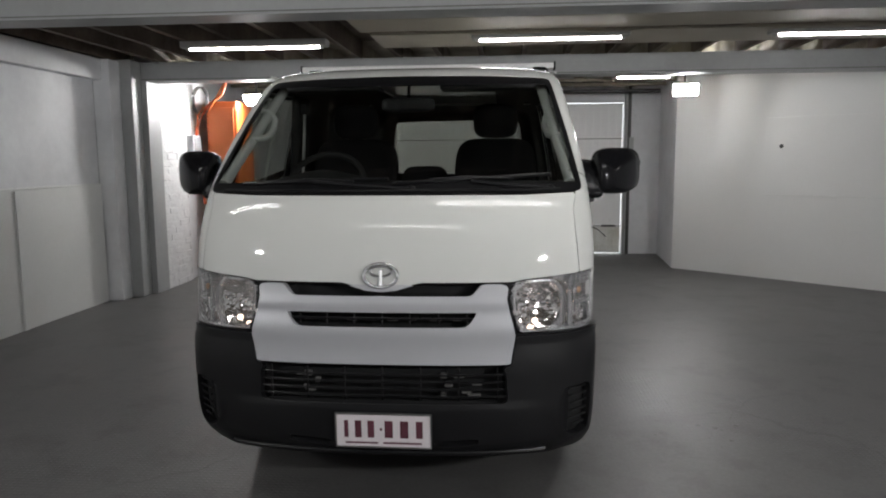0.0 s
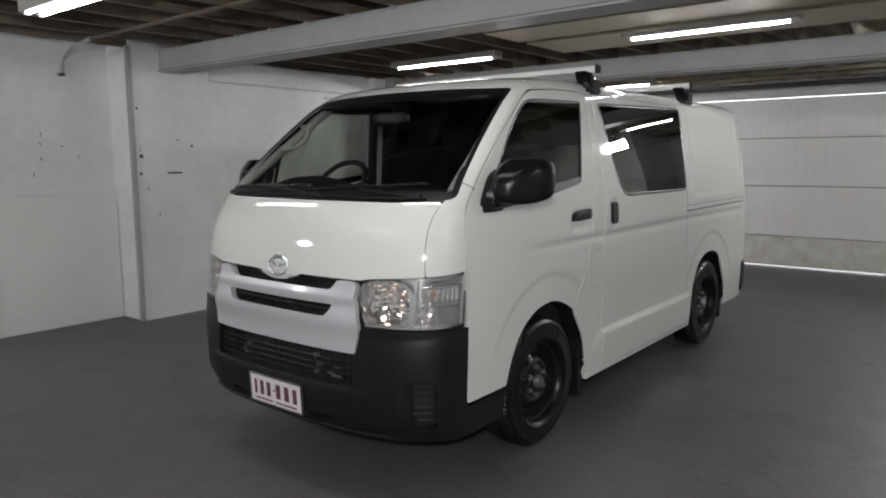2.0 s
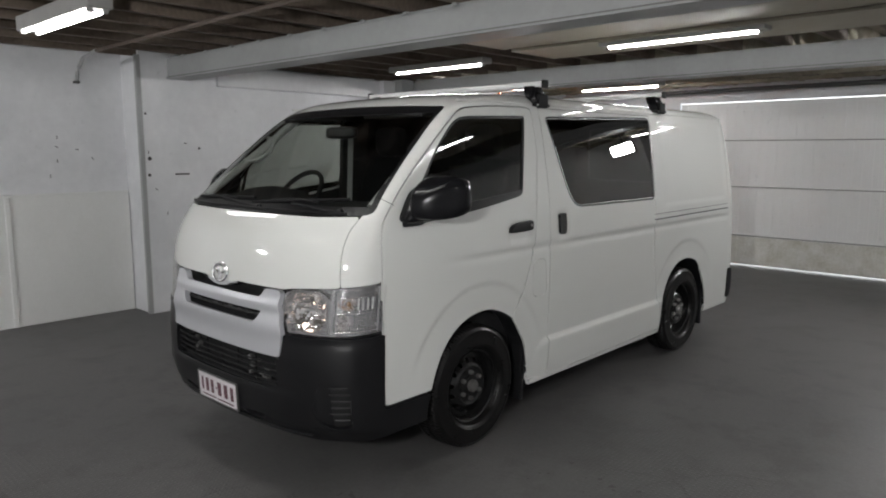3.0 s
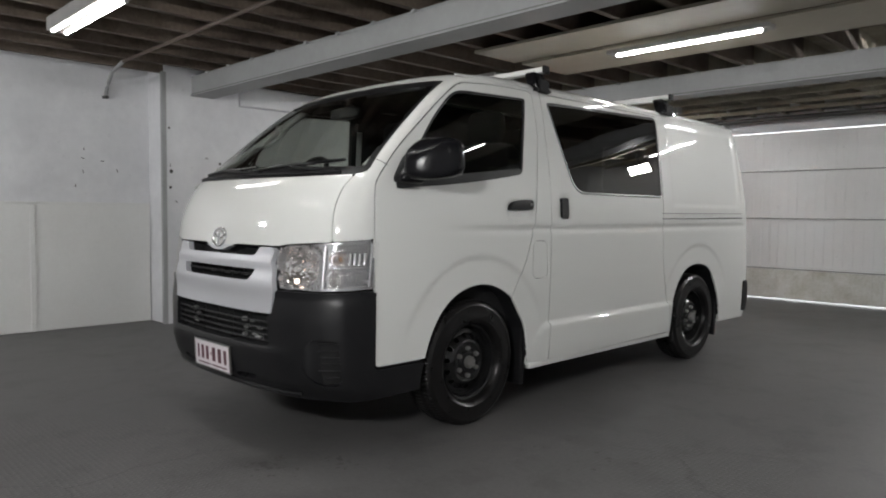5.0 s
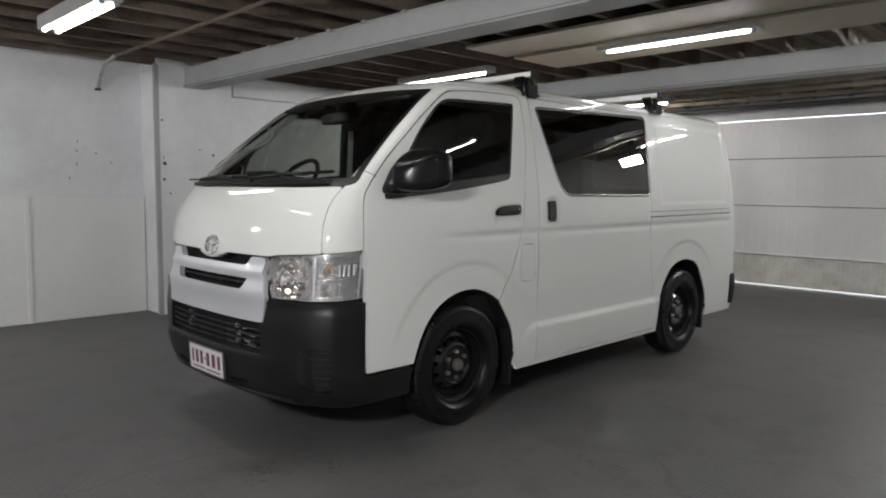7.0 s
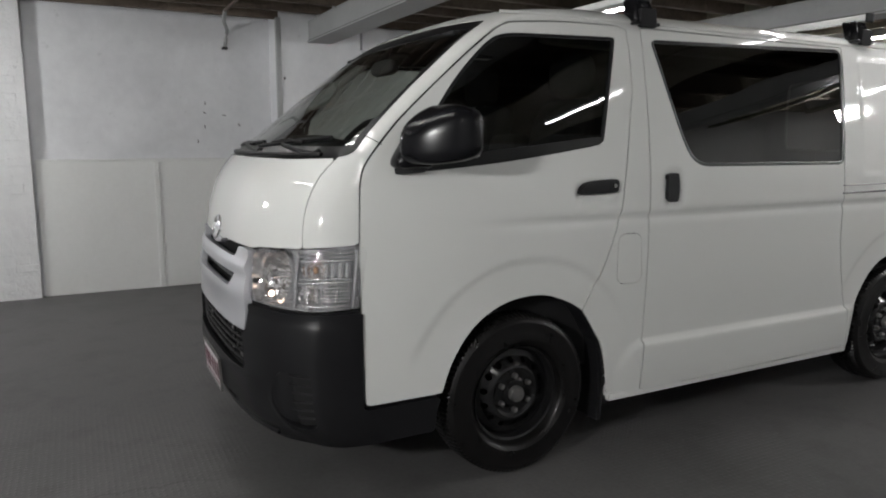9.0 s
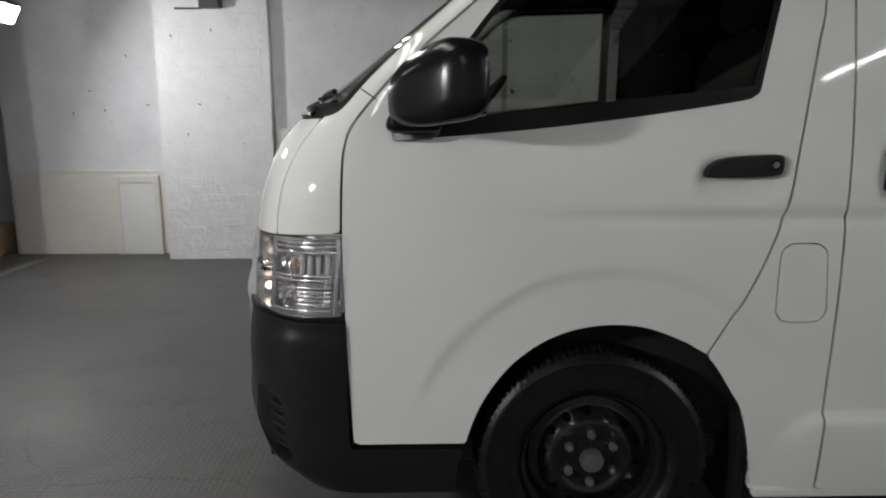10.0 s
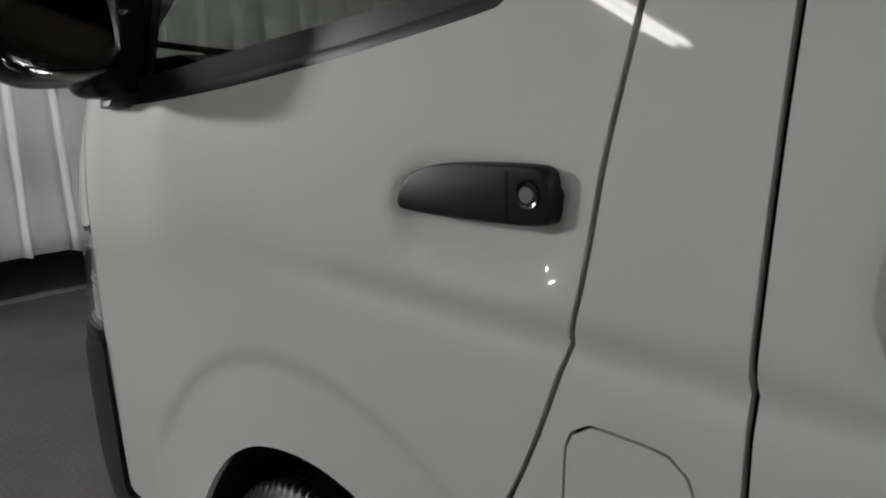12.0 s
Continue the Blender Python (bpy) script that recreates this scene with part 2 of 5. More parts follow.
    nt.links.new(b.outputs[0], p.inputs["Normal"])
    return m


FLOOR = floor_material()


# ---- mesh helpers ----
def mesh_object(name, bm, material, parent=None, smooth=False, angle=40):
    data = bpy.data.meshes.new(name)
    bm.to_mesh(data)
    bm.free()
    data.materials.append(material)
    if smooth:
        for f in data.polygons:
            f.use_smooth = True
        data.set_sharp_from_angle(angle=radians(angle))
    ob = new(name, data)
    if parent:
        ob.parent = parent
    return ob


def part(name, bm, material, parent, label="", smooth=False, angle=40):
    ob = mesh_object(name, bm, material, parent, smooth, angle)
    return tagged(ob, label) if label else ob


def thing(name, label, category, group="", kind="", m=None):
    ob = new(name)
    ob.empty_display_size = 0.1
    if m is not None:
        ob.matrix_basis = m
    return tagged(ob, label, category, group, kind)


def box(x0, x1, y0, y1, z0, z1, bevel=0.0, bm=None, m=None, segments=2):
    bm = bm or bmesh.new()
    made = bmesh.ops.create_cube(bm, size=1)["verts"]
    bmesh.ops.scale(bm, vec=(x1 - x0, y1 - y0, z1 - z0), verts=made)
    bmesh.ops.translate(bm, vec=((x0 + x1) / 2, (y0 + y1) / 2, (z0 + z1) / 2), verts=made)
    if bevel:
        edges = list({e for v in made for e in v.link_edges})
        out = bmesh.ops.bevel(bm, geom=edges, offset=bevel, segments=segments, profile=0.5, affect="EDGES")
        made = list({v for f in out["faces"] for v in f.verts} | {v for v in made if v.is_valid})
    if m is not None:
        bmesh.ops.transform(bm, matrix=m, verts=[v for v in made if v.is_valid])
    return bm


def tube(points, radius, sides=10, bm=None, closed=False):
    """A round bar along points."""
    bm = bm or bmesh.new()
    pts = [Vector(p) for p in points]
    rings, n = [], len(pts)
    up = Vector((0, 0, 1))
    for i, p in enumerate(pts):
        a, b = (pts[(i - 1) % n], pts[(i + 1) % n]) if closed else (pts[max(i - 1, 0)], pts[min(i + 1, n - 1)])
        ahead = (b - a).normalized()
        side = ahead.cross(up if abs(ahead.z) < 0.95 else Vector((1, 0, 0))).normalized()
        over = side.cross(ahead)
        rings.append([bm.verts.new(p + radius * (math.cos(k * 2 * math.pi / sides) * side + math.sin(k * 2 * math.pi / sides) * over)) for k in range(sides)])
    for i in range(n if closed else n - 1):
        r, s = rings[i], rings[(i + 1) % n]
        for k in range(sides):
            bm.faces.new((r[k], r[(k + 1) % sides], s[(k + 1) % sides], s[k]))
    if not closed:
        bm.faces.new(rings[0][::-1]), bm.faces.new(rings[-1])
    return bm


def lathe(profile, segments=64, closed=False):
    """Turns (radius, x) pairs round the x axis."""
    bm = bmesh.new()
    rings = []
    for r, x in profile:
        if r < 1e-5:
            rings.append([bm.verts.new((x, 0, 0))])
        else:
            rings.append([bm.verts.new((x, r * math.cos(2 * math.pi * k / segments), r * math.sin(2 * math.pi * k / segments))) for k in range(segments)])
    pairs = list(zip(rings, rings[1:])) + ([(rings[-1], rings[0])] if closed else [])
    for a, b in pairs:
        for k in range(segments):
            q = (k + 1) % segments
            if len(a) == 1 and len(b) > 1:
                bm.faces.new((a[0], b[k], b[q]))
            elif len(b) == 1 and len(a) > 1:
                bm.faces.new((a[k], b[0], a[q]))
            elif len(a) > 1:
                bm.faces.new((a[k], b[k], b[q], a[q]))
    bmesh.ops.recalc_face_normals(bm, faces=bm.faces)
    return bm


def pillow(x0, x1, y0, y1, z0, z1, power=4.0, nu=28, nv=18, bm=None):
    """A rounded block with a superellipsoid's swelling."""
    bm = bm or bmesh.new()
    c, h = ((x0 + x1) / 2, (y0 + y1) / 2, (z0 + z1) / 2), ((x1 - x0) / 2, (y1 - y0) / 2, (z1 - z0) / 2)
    e = 2 / power

    def sp(v):
        return math.copysign(abs(v) ** e, v)
    rows = []
    for j in range(nv + 1):
        v = -math.pi / 2 + math.pi * j / nv
        if j in (0, nv):
            rows.append([bm.verts.new((c[0], c[1], c[2] + h[2] * sp(math.sin(v))))])
        else:
            rows.append([bm.verts.new((c[0] + h[0] * sp(math.cos(v)) * sp(math.cos(u)), c[1] + h[1] * sp(math.cos(v)) * sp(math.sin(u)), c[2] + h[2] * sp(math.sin(v))))
                         for u in (2 * math.pi * i / nu for i in range(nu))])
    for a, b in zip(rows, rows[1:]):
        for k in range(nu):
            q = (k + 1) % nu
            if len(a) == 1:
                bm.faces.new((a[0], b[q], b[k]))
            elif len(b) == 1:
                bm.faces.new((a[k], a[q], b[0]))
            else:
                bm.faces.new((a[k], a[q], b[q], b[k]))
    bmesh.ops.recalc_face_normals(bm, faces=bm.faces)
    return bm


# ---- the garage ----
LEFT, PIER, BACK, FRONT, RIGHT, TOP, GROUND, CORNER = -3.98, -3.58, 8.25, -4.60, 4.80, 2.69, -0.014, -4.22


def structure(name, bm, material, label, category="wall"):
    return tagged(mesh_object(name, bm, material), label, category, kind="structure")


def slab_wall(name, x0, y0, x1, y1, thick=0.2, z0=-0.05, z1=TOP, material=WALL, label="white painted masonry wall with scuffs"):
    """A wall along a line; its thickness lies to the right of the way."""
    way = Vector((x1 - x0, y1 - y0, 0))
    a = math.atan2(way.y, way.x)
    bm = box(0, way.length, -thick, 0, z0, z1)
    bmesh.ops.transform(bm, matrix=Matrix.Translation((x0, y0, 0)) @ Matrix.Rotation(a, 4, "Z"), verts=bm.verts)
    return structure(name, bm, material, label)


structure("floor", box(-5.2, 6.3, -5.0, 8.9, -0.14, GROUND), FLOOR, "dark grey worn concrete floor with grip pattern", "floor")
# the walls, going round clockwise as seen from above
slab_wall("wall_west_front", LEFT, 1.22, LEFT, -1.40, 0.25)
slab_wall("wall_west_corner", CORNER, -1.40, CORNER, -3.50, 0.25)
slab_wall("wall_west_return", -4.47, -3.50, -4.85, -3.50, 0.12)
slab_wall("wall_west_recess", -4.85, -3.50, -4.85, FRONT - 0.2, 0.2)
slab_wall("wall_west_pier", PIER, 2.02, PIER, 1.22, 0.5, label="white painted masonry pier with a dark slot and marks")
slab_wall("wall_west_middle", -3.70, 4.30, -3.70, 2.02, 0.35)
slab_wall("wall_west_back", -3.40, BACK, -3.40, 5.62, 0.35)
slab_wall("wall_front", RIGHT + .2, FRONT, -5.05, FRONT, -0.2)
slab_wall("wall_diagonal", 2.69, 6.82, 4.80, 5.05, -0.2, material=SMOOTHWALL, label="smooth white wall set at a slant")
slab_wall("wall_east_return", 2.79, BACK, 2.69, 6.82, -0.15)
slab_wall("wall_east", RIGHT, 5.05, RIGHT, FRONT, -0.2)
slab_wall("wall_north_right", 2.25, BACK, 2.95, BACK, -0.2)
slab_wall("wall_north_left", -3.75, BACK, -1.42, BACK, -0.2)
slab_wall("wall_north_lintel", -1.42, BACK, 2.25, BACK, -0.2, z0=2.27, label="white lintel over the garage door")


def ceiling(name, y0, y1, material, label):
    bm = bmesh.new()
    y = y0
    while y < y1:
        box(-5.1, RIGHT + 0.2, y, min(y + 0.148, y1), TOP, TOP + 0.03, bm=bm)
        y += 0.15
    x = -4.95
    while x < RIGHT:
        box(x, x + 0.05, y0, y1, 2.49, TOP - 0.002, bm=bm)
        x += 0.43
    return structure(name, bm, material, label, "ceiling")


ceiling("ceiling", FRONT - 0.2, 4.90, TIMBER, "brown timber joists and floorboards overhead")
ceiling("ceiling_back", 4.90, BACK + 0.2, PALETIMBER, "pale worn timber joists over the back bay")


def beam(y0, y1, x0, x1):
    ob = thing("steel_beam", "white painted steel beam with cleats under the joists", "beam", "ceiling beams", "structure")
    bm = box(x0, x1, y0, y0 + 0.012, 2.312, 2.478)
    box(x0, x1, y0 + 0.09, y1 - 0.09, 2.315, 2.47, bm=bm)
    part("web", bm, STEEL, ob)
    part("top_flange", box(x0, x1, y0 - 0.004, y1, 2.474, 2.489, 0.003), STEEL, ob)
    # thin dark strip along the joint of web and bottom flange
    part("joint_line", box(x0, x1, y0 - 0.006, y0 + 0.002, 2.305, 2.313), STEELDARK, ob, "dark joint line")
    part("bottom_flange", box(x0, x1, y0 - 0.012, y1, 2.29, 2.304, 0.003), STEEL, ob)
    x = -4.95
    first = None
    while x < x1 - 0.1:
        if x > x0 + 0.1:
            if first is None:
                first = box(-0.02, 0.02, -0.035, 0.0, 0.0, 0.075, 0.004)
                box(-0.035, 0.035, -0.004, 0.03, -0.012, 0.0, 0.002, bm=first)
                first = part("cleat", first, STEEL, ob)
                first.location = (x + 0.025, y0 + 0.004, 2.478)
            else:
                c = new("cleat", first.data)
                c.parent, c.location = ob, (x + 0.025, y0 + 0.004, 2.478)
        x += 0.43
    return ob


beam(1.50, 1.73, PIER, RIGHT)
beam(4.75, 4.98, -3.42, RIGHT)


def brick_face(owner, x, y0, y1, z0, z1, turn=0, seed=3):
    """Painted bricks with shallow joints on a face that looks along +x."""
    rng = random.Random(seed)
    bm = box(-0.02, 0.0, -0.1135, 0.1135, -0.0355, 0.0355, 0.007, segments=2)
    data = bpy.data.meshes.new("brick")
    bm.to_mesh(data)
    bm.free()
    data.materials.append(BRICKPAINT)
    row, z = 0, z0 + 0.0385
    while z < z1 - 0.03:
        y = y0 + (0.1185 if row % 2 == 0 else 0.0)
        while y < y1 + 0.1:
            a, b = max(y - 0.1135, y0), min(y + 0.1135, y1)
            if b - a > 0.03:
                ob = new("brick", data)
                ob.parent = owner
                ob.matrix_basis = Matrix.Translation((x + rng.uniform(-0.007, 0.003), (a + b) / 2, z + rng.uniform(-0.004, 0.004))) @ pose(0, 0, 0, rng.uniform(-1.5, 1.5), rng.uniform(-2.0, 2.0), rng.uniform(-2.0, 2.0)) @ Matrix.Diagonal((1, (b - a) / 0.223, 1.03, 1))
            y += 0.237
        z += 0.077
        row += 1


pier2 = thing("wall_west_brick_pier", "white painted brick pier with chipped joints", "wall", "", "structure")
part("core", box(-4.40, -3.9015, -1.90, -0.885, GROUND, TOP, 0.0), BRICKPAINT, pier2)
wall_b = thing("wall_west_brick", "white painted brick wall lit by a flood light", "wall", "", "structure")
part("core", box(-3.75, -3.3545, 4.98, 5.62, GROUND, TOP), BRICKPAINT, wall_b)

stub = thing("timber_stub", "dark broken timber stub at the top of the brick pier", "timber stub")
part("block", box(-3.98, -3.80, -1.46, -1.28, 2.25, 2.50, 0.012), DARKSTEEL, stub)
part("strip", box(-3.90, -3.885, -1.70, -1.46, 2.245, 2.262, 0.003), DARKSTEEL, stub)

# boarded dado along the left wall
def dado(name, x, y0, y1, z1, joints, material=BOARD, label="off-white board panelling along the foot of the wall"):
    ob = thing(name, label, "wall panelling", "", "structure")
    edges = [y0, *joints, y1]
    for a, b in zip(edges, edges[1:]):
        part("panel", box(x - 0.034, x, a + 0.002, b - 0.002, GROUND, z1 - 0.02, 0.004), material, ob)
    for j in joints:
        part("batten", box(x, x + 0.014, j - 0.022, j + 0.022, GROUND, z1 - 0.03, 0.004), material, ob)
    part("ledge", box(x - 0.034, x + 0.005, y0, y1, z1 - 0.02, z1, 0.004), material, ob)
    return ob


dado("dado_front", LEFT + 0.035, -0.86, 1.21, 1.20, [0.12])
dado("dado_middle", -3.664, 2.04, 4.28, 1.22, [2.98])
dado("dado_corner", CORNER + 0.035, -3.46, -1.91, 0.80, [], CREAM, "cream board panelling along the foot of the wall")
fence = thing("leaning_board", "white board with cream rails leaning on the wall", "board")
part("sheet", box(CORNER + 0.044, CORNER + 0.062, -2.48, -2.05, GROUND, 0.76, 0.005), BOARD, fence)
for y in (-2.48, -2.10):
    part("rail", box(CORNER + 0.063, CORNER + 0.076, y, y + 0.05, GROUND, 0.75, 0.003), CREAM, fence)
part("rail", box(CORNER + 0.063, CORNER + 0.075, -2.428, -2.102, 0.69, 0.745, 0.003), CREAM, fence)

# edge strip, slot and marks on the pier
structure("trim_pier", box(PIER - 0.03, PIER + 0.012, 1.185, 1.232, GROUND, 2.50, 0.006), STEEL, "white painted corner strip of the pier", "trim")
tagged(mesh_object("wall_slot", box(PIER, PIER + 0.006, 1.53, 1.68, 1.355, 1.372, 0.002), DARKSTEEL), "narrow dark slot in the white pier", "wall slot")
for y, z, s in ((1.27, 1.36, 0.016), (1.28, 1.52, 0.02), (1.80, 1.62, 0.014), (1.26, 1.95, 0.012)):
    tagged(mesh_object("wall_plug", lathe([(0, 0.004), (s * 0.7, 0.004), (s, 0.0)], 10), DARKSTEEL), "small dark hole in the white pier", "wall plug", "plugs in the pier").matrix_basis = pose(PIER, y, z)

for x, marks in ((LEFT, ((.59, 1.72, 5), (.58, 1.63, 60), (.58, 1.50, 10), (.76, 1.61, 80), (.90, 1.52, 30), (.51, 1.36, 0))), (CORNER, ((-2.53, 1.37, 40), (-2.83, 1.34, 0), (-2.66, 1.55, 70), (-2.29, 1.87, 20), (-2.12, 1.42, 85))),
                 (PIER, ((1.27, 1.58, 10), (1.33, 1.22, 50), (1.65, 1.67, 80), (1.43, .98, 0))), (-3.900, ((-1.65, 1.15, 10), (-1.53, 1.42, 70), (-1.75, 2.02, 30), (-1.39, 2.07, 0)))):
    for y, z, turn in marks:
        ob = mesh_object("wall_scratch", box(0, 0.003, -0.004, 0.004, -0.016, 0.016, 0.0014), DARKSTEEL)
        tagged(ob, "short dark scratch in the white wall paint", "scratch", "scratches on the wall").matrix_basis = pose(x + 0.0005, y, z, turn, 0, 0)

# wall timber beside the second bay, and the post under the second beam
structure("trim_wall_beam", box(-3.70, -3.60, 2.05, 4.42, 2.26, 2.47, 0.008), WALL, "white painted timber beam along the wall", "beam")
post = thing("post", "white painted timber post with boxed casing", "post", "", "structure")
part("casing", box(-3.70, -3.52, 4.30, 4.50, GROUND, 2.47, 0.006), WALL, post)
part("shaft", box(-3.56, -3.40, 4.50, 4.72, GROUND, 2.49, 0.01), STEEL, post)
part("flange", box(-3.44, -3.34, 4.70, 4.98, GROUND, 2.288, 0.006), STEEL, post)

# battens and conduits under the joists of the back bay
for y, z, h, x0, x1 in ((5.30, 2.440, 0.048, -3.2, 4.5), (5.72, 2.448, 0.040, -3.2, 4.2), (6.28, 2.436, 0.052, -3.3, 3.2), (6.95, 2.446, 0.042, -3.3, 2.7), (7.50, 2.440, 0.048, -3.3, 2.7)):
    tagged(mesh_object("ceiling_batten", box(x0, x1, y, y + 0.045, z, z + h, 0.004), PALETIMBER), "pale worn timber batten under the joists", "batten", "battens of the back bay")
for y, z, r in ((5.50, 2.470, 0.018), (5.56, 2.474, 0.014), (7.86, 2.40, 0.030)):
    tagged(mesh_object("conduit", tube([(-3.2, y, z), (2.7, y + 0.03, z)], r, 10), DARKSTEEL, smooth=True), "dark conduit under the back bay ceiling", "conduit", "conduits of the back bay")

# pipe under the joists
pipe = thing("pipe", "thin pipe under the joists bending down at the wall", "pipe")
part("run", tube([(2.5, 0.55, 2.43), (-3.05, 0.635, 2.43)], 0.014), RUST, pipe, "brown rusty pipe run")
part("drop", tube([(-3.05, 0.635, 2.43), (-3.55, 0.715, 2.42), (-3.86, 0.80, 2.40), (-3.935, 0.812, 2.375), (-3.955, 0.805, 2.33), (-3.955, 0.79, 2.24), (-3.96, 0.79, 2.225)], 0.017), STEEL, pipe, "white painted pipe end")
part("clamp", box(-3.985, -3.93, 0.765, 0.815, 2.225, 2.25, 0.006), DARKSTEEL, pipe)

# beige board under the joists
ob = thing("ceiling_board", "beige sheet boarding fixed under the joists", "ceiling board")
bm = box(-0.70, RIGHT, 2.62, 3.14, 2.462, 2.486, 0.003)
part("sheet", bm, BEIGE, ob)
part("sheet", box(-0.62, RIGHT, 3.15, 3.80, 2.440, 2.462, 0.003), BEIGE, ob)


def batten_light(x0, x1, y, z, tubes=1, lit=TUBE):
    ob = thing("tube_light", "white batten with %s lit fluorescent tube%s" % ("two" if tubes == 2 else "one", "s" if tubes == 2 else ""), "ceiling light", "tube lights")
    w = 0.068 if tubes == 1 else 0.072
    part("housing", box(x0 - 0.05, x1 + 0.05, y - w, y + w, z + 0.004, 2.49 if y < 2 or y > 5 else 2.445, 0.008), LAMPCASE, ob)
    for i in range(tubes):
        yy = y + (0 if tubes == 1 else (i - 0.5) * 0.088)
        part("tube", tube([(x0, yy, z), (x1, yy, z)], 0.0125, 14), lit if tubes == 1 else DIM_TUBE, ob, "lit white tube", True)
        for x in (x0, x1):
            part("holder", box(x - 0.016, x + 0.016, yy - 0.015, yy + 0.015, z - 0.016, z + 0.03, 0.004), LAMPCASE, ob)
    return ob


batten_light(-2.22, -1.06, 3.30, 2.385)
batten_light(0.25, 1.42, 3.27, 2.405)
batten_light(2.62, 3.78, 3.30, 2.405)
batten_light(1.80, 2.44, 6.12, 2.40, 1, BACK_TUBE)
batten_light(-2.10, -0.98, 6.66, 2.40, 1, BACK_TUBE)
batten_light(-2.17, -1.04, -0.13, 2.39, 2)
batten_light(0.15, 1.45, -0.13, 2.39, 2)
batten_light(2.9, 4.2, -0.13, 2.39, 2)


def flood_light(x, y, z, aim, lit=FLOOD):
    ob = thing("flood_light", "square flood light switched on, white glare", "flood light", "flood lights", m=look((x, y, z), aim))
    part("body", box(-0.155, 0.155, -0.085, 0.085, 0.012, 0.07, 0.012), DARKSTEEL, ob)
    part("lamp_panel", box(-0.14, 0.14, -0.065, 0.065, 0.0, 0.011), lit, ob, "lit white panel")
    rod = part("bracket", tube([(x, y, z), (x, y, TOP + 0.01)], 0.012, 8), DARKSTEEL, ob)
    shift = look((0, 0, 0), (aim[0] - x, aim[1] - y, aim[2] - z)) @ Vector((0, 0, 0.07))
    rod.matrix_basis = ob.matrix_basis.inverted() @ Matrix.Translation(shift)
    return ob


flood_light(2.62, 6.10, 2.24, (2.3, 0.0, 1.2))
flood_light(-2.82, -2.58, 2.06, (-2.6, 1.0, 0.1), SIDE_FLOOD)
flood_light(-2.66, 6.05, 2.19, (-3.3, 4.6, 1.2))
flood_light(2.95, -2.66, 1.88, (0.8, 1.3, 0.7), STAND_FLOOD)
batten_light(-0.55, 0.45, -1.35, 2.40, 1, DIM_TUBE)


# oil spots on the concrete
def oil_spots(x, y, wide, count, seed):
    rng = random.Random(seed)
    bm = bmesh.new()
    for _ in range(count):
        a, d = rng.uniform(0, 2 * math.pi), wide * rng.random() ** 0.8
        cx, cy, r = x + d * math.cos(a), y + 0.7 * d * math.sin(a), rng.uniform(0.003, 0.017) * (1.3 - d / wide)
        ring = []
        for k in range(9):
            q = r * rng.uniform(0.6, 1.25)
            ring.append(bm.verts.new((cx + q * math.cos(k * 0.698), cy + q * math.sin(k * 0.698), GROUND + 0.0006)))
        bm.faces.new(ring)
    return tagged(mesh_object("oil_spots", bm, OIL), "dark oil spots scattered on the concrete floor", "oil spots", "oil spots", "stuff")



oil_spots(0.62, -0.10, 0.22, 60, 4), oil_spots(0.80, 0.16, 0.12, 25, 8), oil_spots(1.9, -0.4, 0.5, 16, 12), oil_spots(1.6, 1.1, 0.6, 18, 15)


# ---- garage door ----
def garage_door():
    ob = thing("door_1", "closed white sectional garage door with ribbed panels", "garage door", "", "structure")
    x0, x1 = -1.40, 2.236
    seams = [0.004, 0.42, 1.10, 1.74, 2.261]
    for a, b in zip(seams, seams[1:]):
        bm = box(x0, x1, BACK + 0.01, BACK + 0.05, a + 0.004, b - 0.004, 0.003)
        x = x0 + 0.05
        while x < x1 - 0.05:
            box(x, x + 0.05, BACK + 0.004, BACK + 0.012, a + 0.03, b - 0.03, 0.002, bm=bm, segments=1)
            x += 0.115
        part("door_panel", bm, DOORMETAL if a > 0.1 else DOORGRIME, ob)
        if a > 0.1:
            part("rail", box(x0, x1, BACK - 0.008, BACK + 0.012, a - 0.02, a + 0.02, 0.004), DOORMETAL, ob)
            part("seam", box(x0, x1, BACK - 0.011, BACK - 0.007, a - 0.012, a - 0.002), STEELDARK, ob)
    part("bracket", box(1.95, 2.16, BACK - 0.012, BACK + 0.004, 0.40, 0.43, 0.003), DARKSTEEL, ob)
    part("cable", tube([(1.75, BACK - 0.01, 0.42), (1.9, BACK - 0.015, 0.36), (2.02, BACK - 0.015, 0.25)], 0.008, 6), DARKSTEEL, ob)
    return ob


garage_door()
tagged(mesh_object("backdrop", box(-1.6, 2.6, BACK + 0.55, BACK + 0.56, -0.05, 2.6), DAYLIGHT), "bright daylight outside the door", "backdrop", kind="structure")
track = thing("door_track", "white steel door track with a conduit beside the door", "door track", "", "structure")
part("rail", box(2.26, 2.30, BACK - 0.05, BACK - 0.004, GROUND, 2.5, 0.004), STEEL, track)
part("channel", box(2.31, 2.36, BACK - 0.03, BACK - 0.004, GROUND, 2.55, 0.004), DARKSTEEL, track)
part("conduit", box(2.33, 2.40, BACK - 0.045, BACK - 0.032, 1.1, 1.75, 0.004), STEEL, track)
tagged(mesh_object("spring_shaft", tube([(-1.4, BACK - 0.12, 2.53), (2.5, BACK - 0.12, 2.53)], 0.035, 14), DARKSTEEL, smooth=True), "dark spring shaft above the garage door", "door spring")
hook = thing("wall_hook", "small dark hook on the white wall", "hook")
part("plate", box(2.47, 2.51, BACK - 0.012, BACK, 1.33, 1.41, 0.003), DARKSTEEL, hook)
part("peg", box(2.45, 2.48, BACK - 0.05, BACK - 0.01, 1.37, 1.39, 0.003), DARKSTEEL, hook)
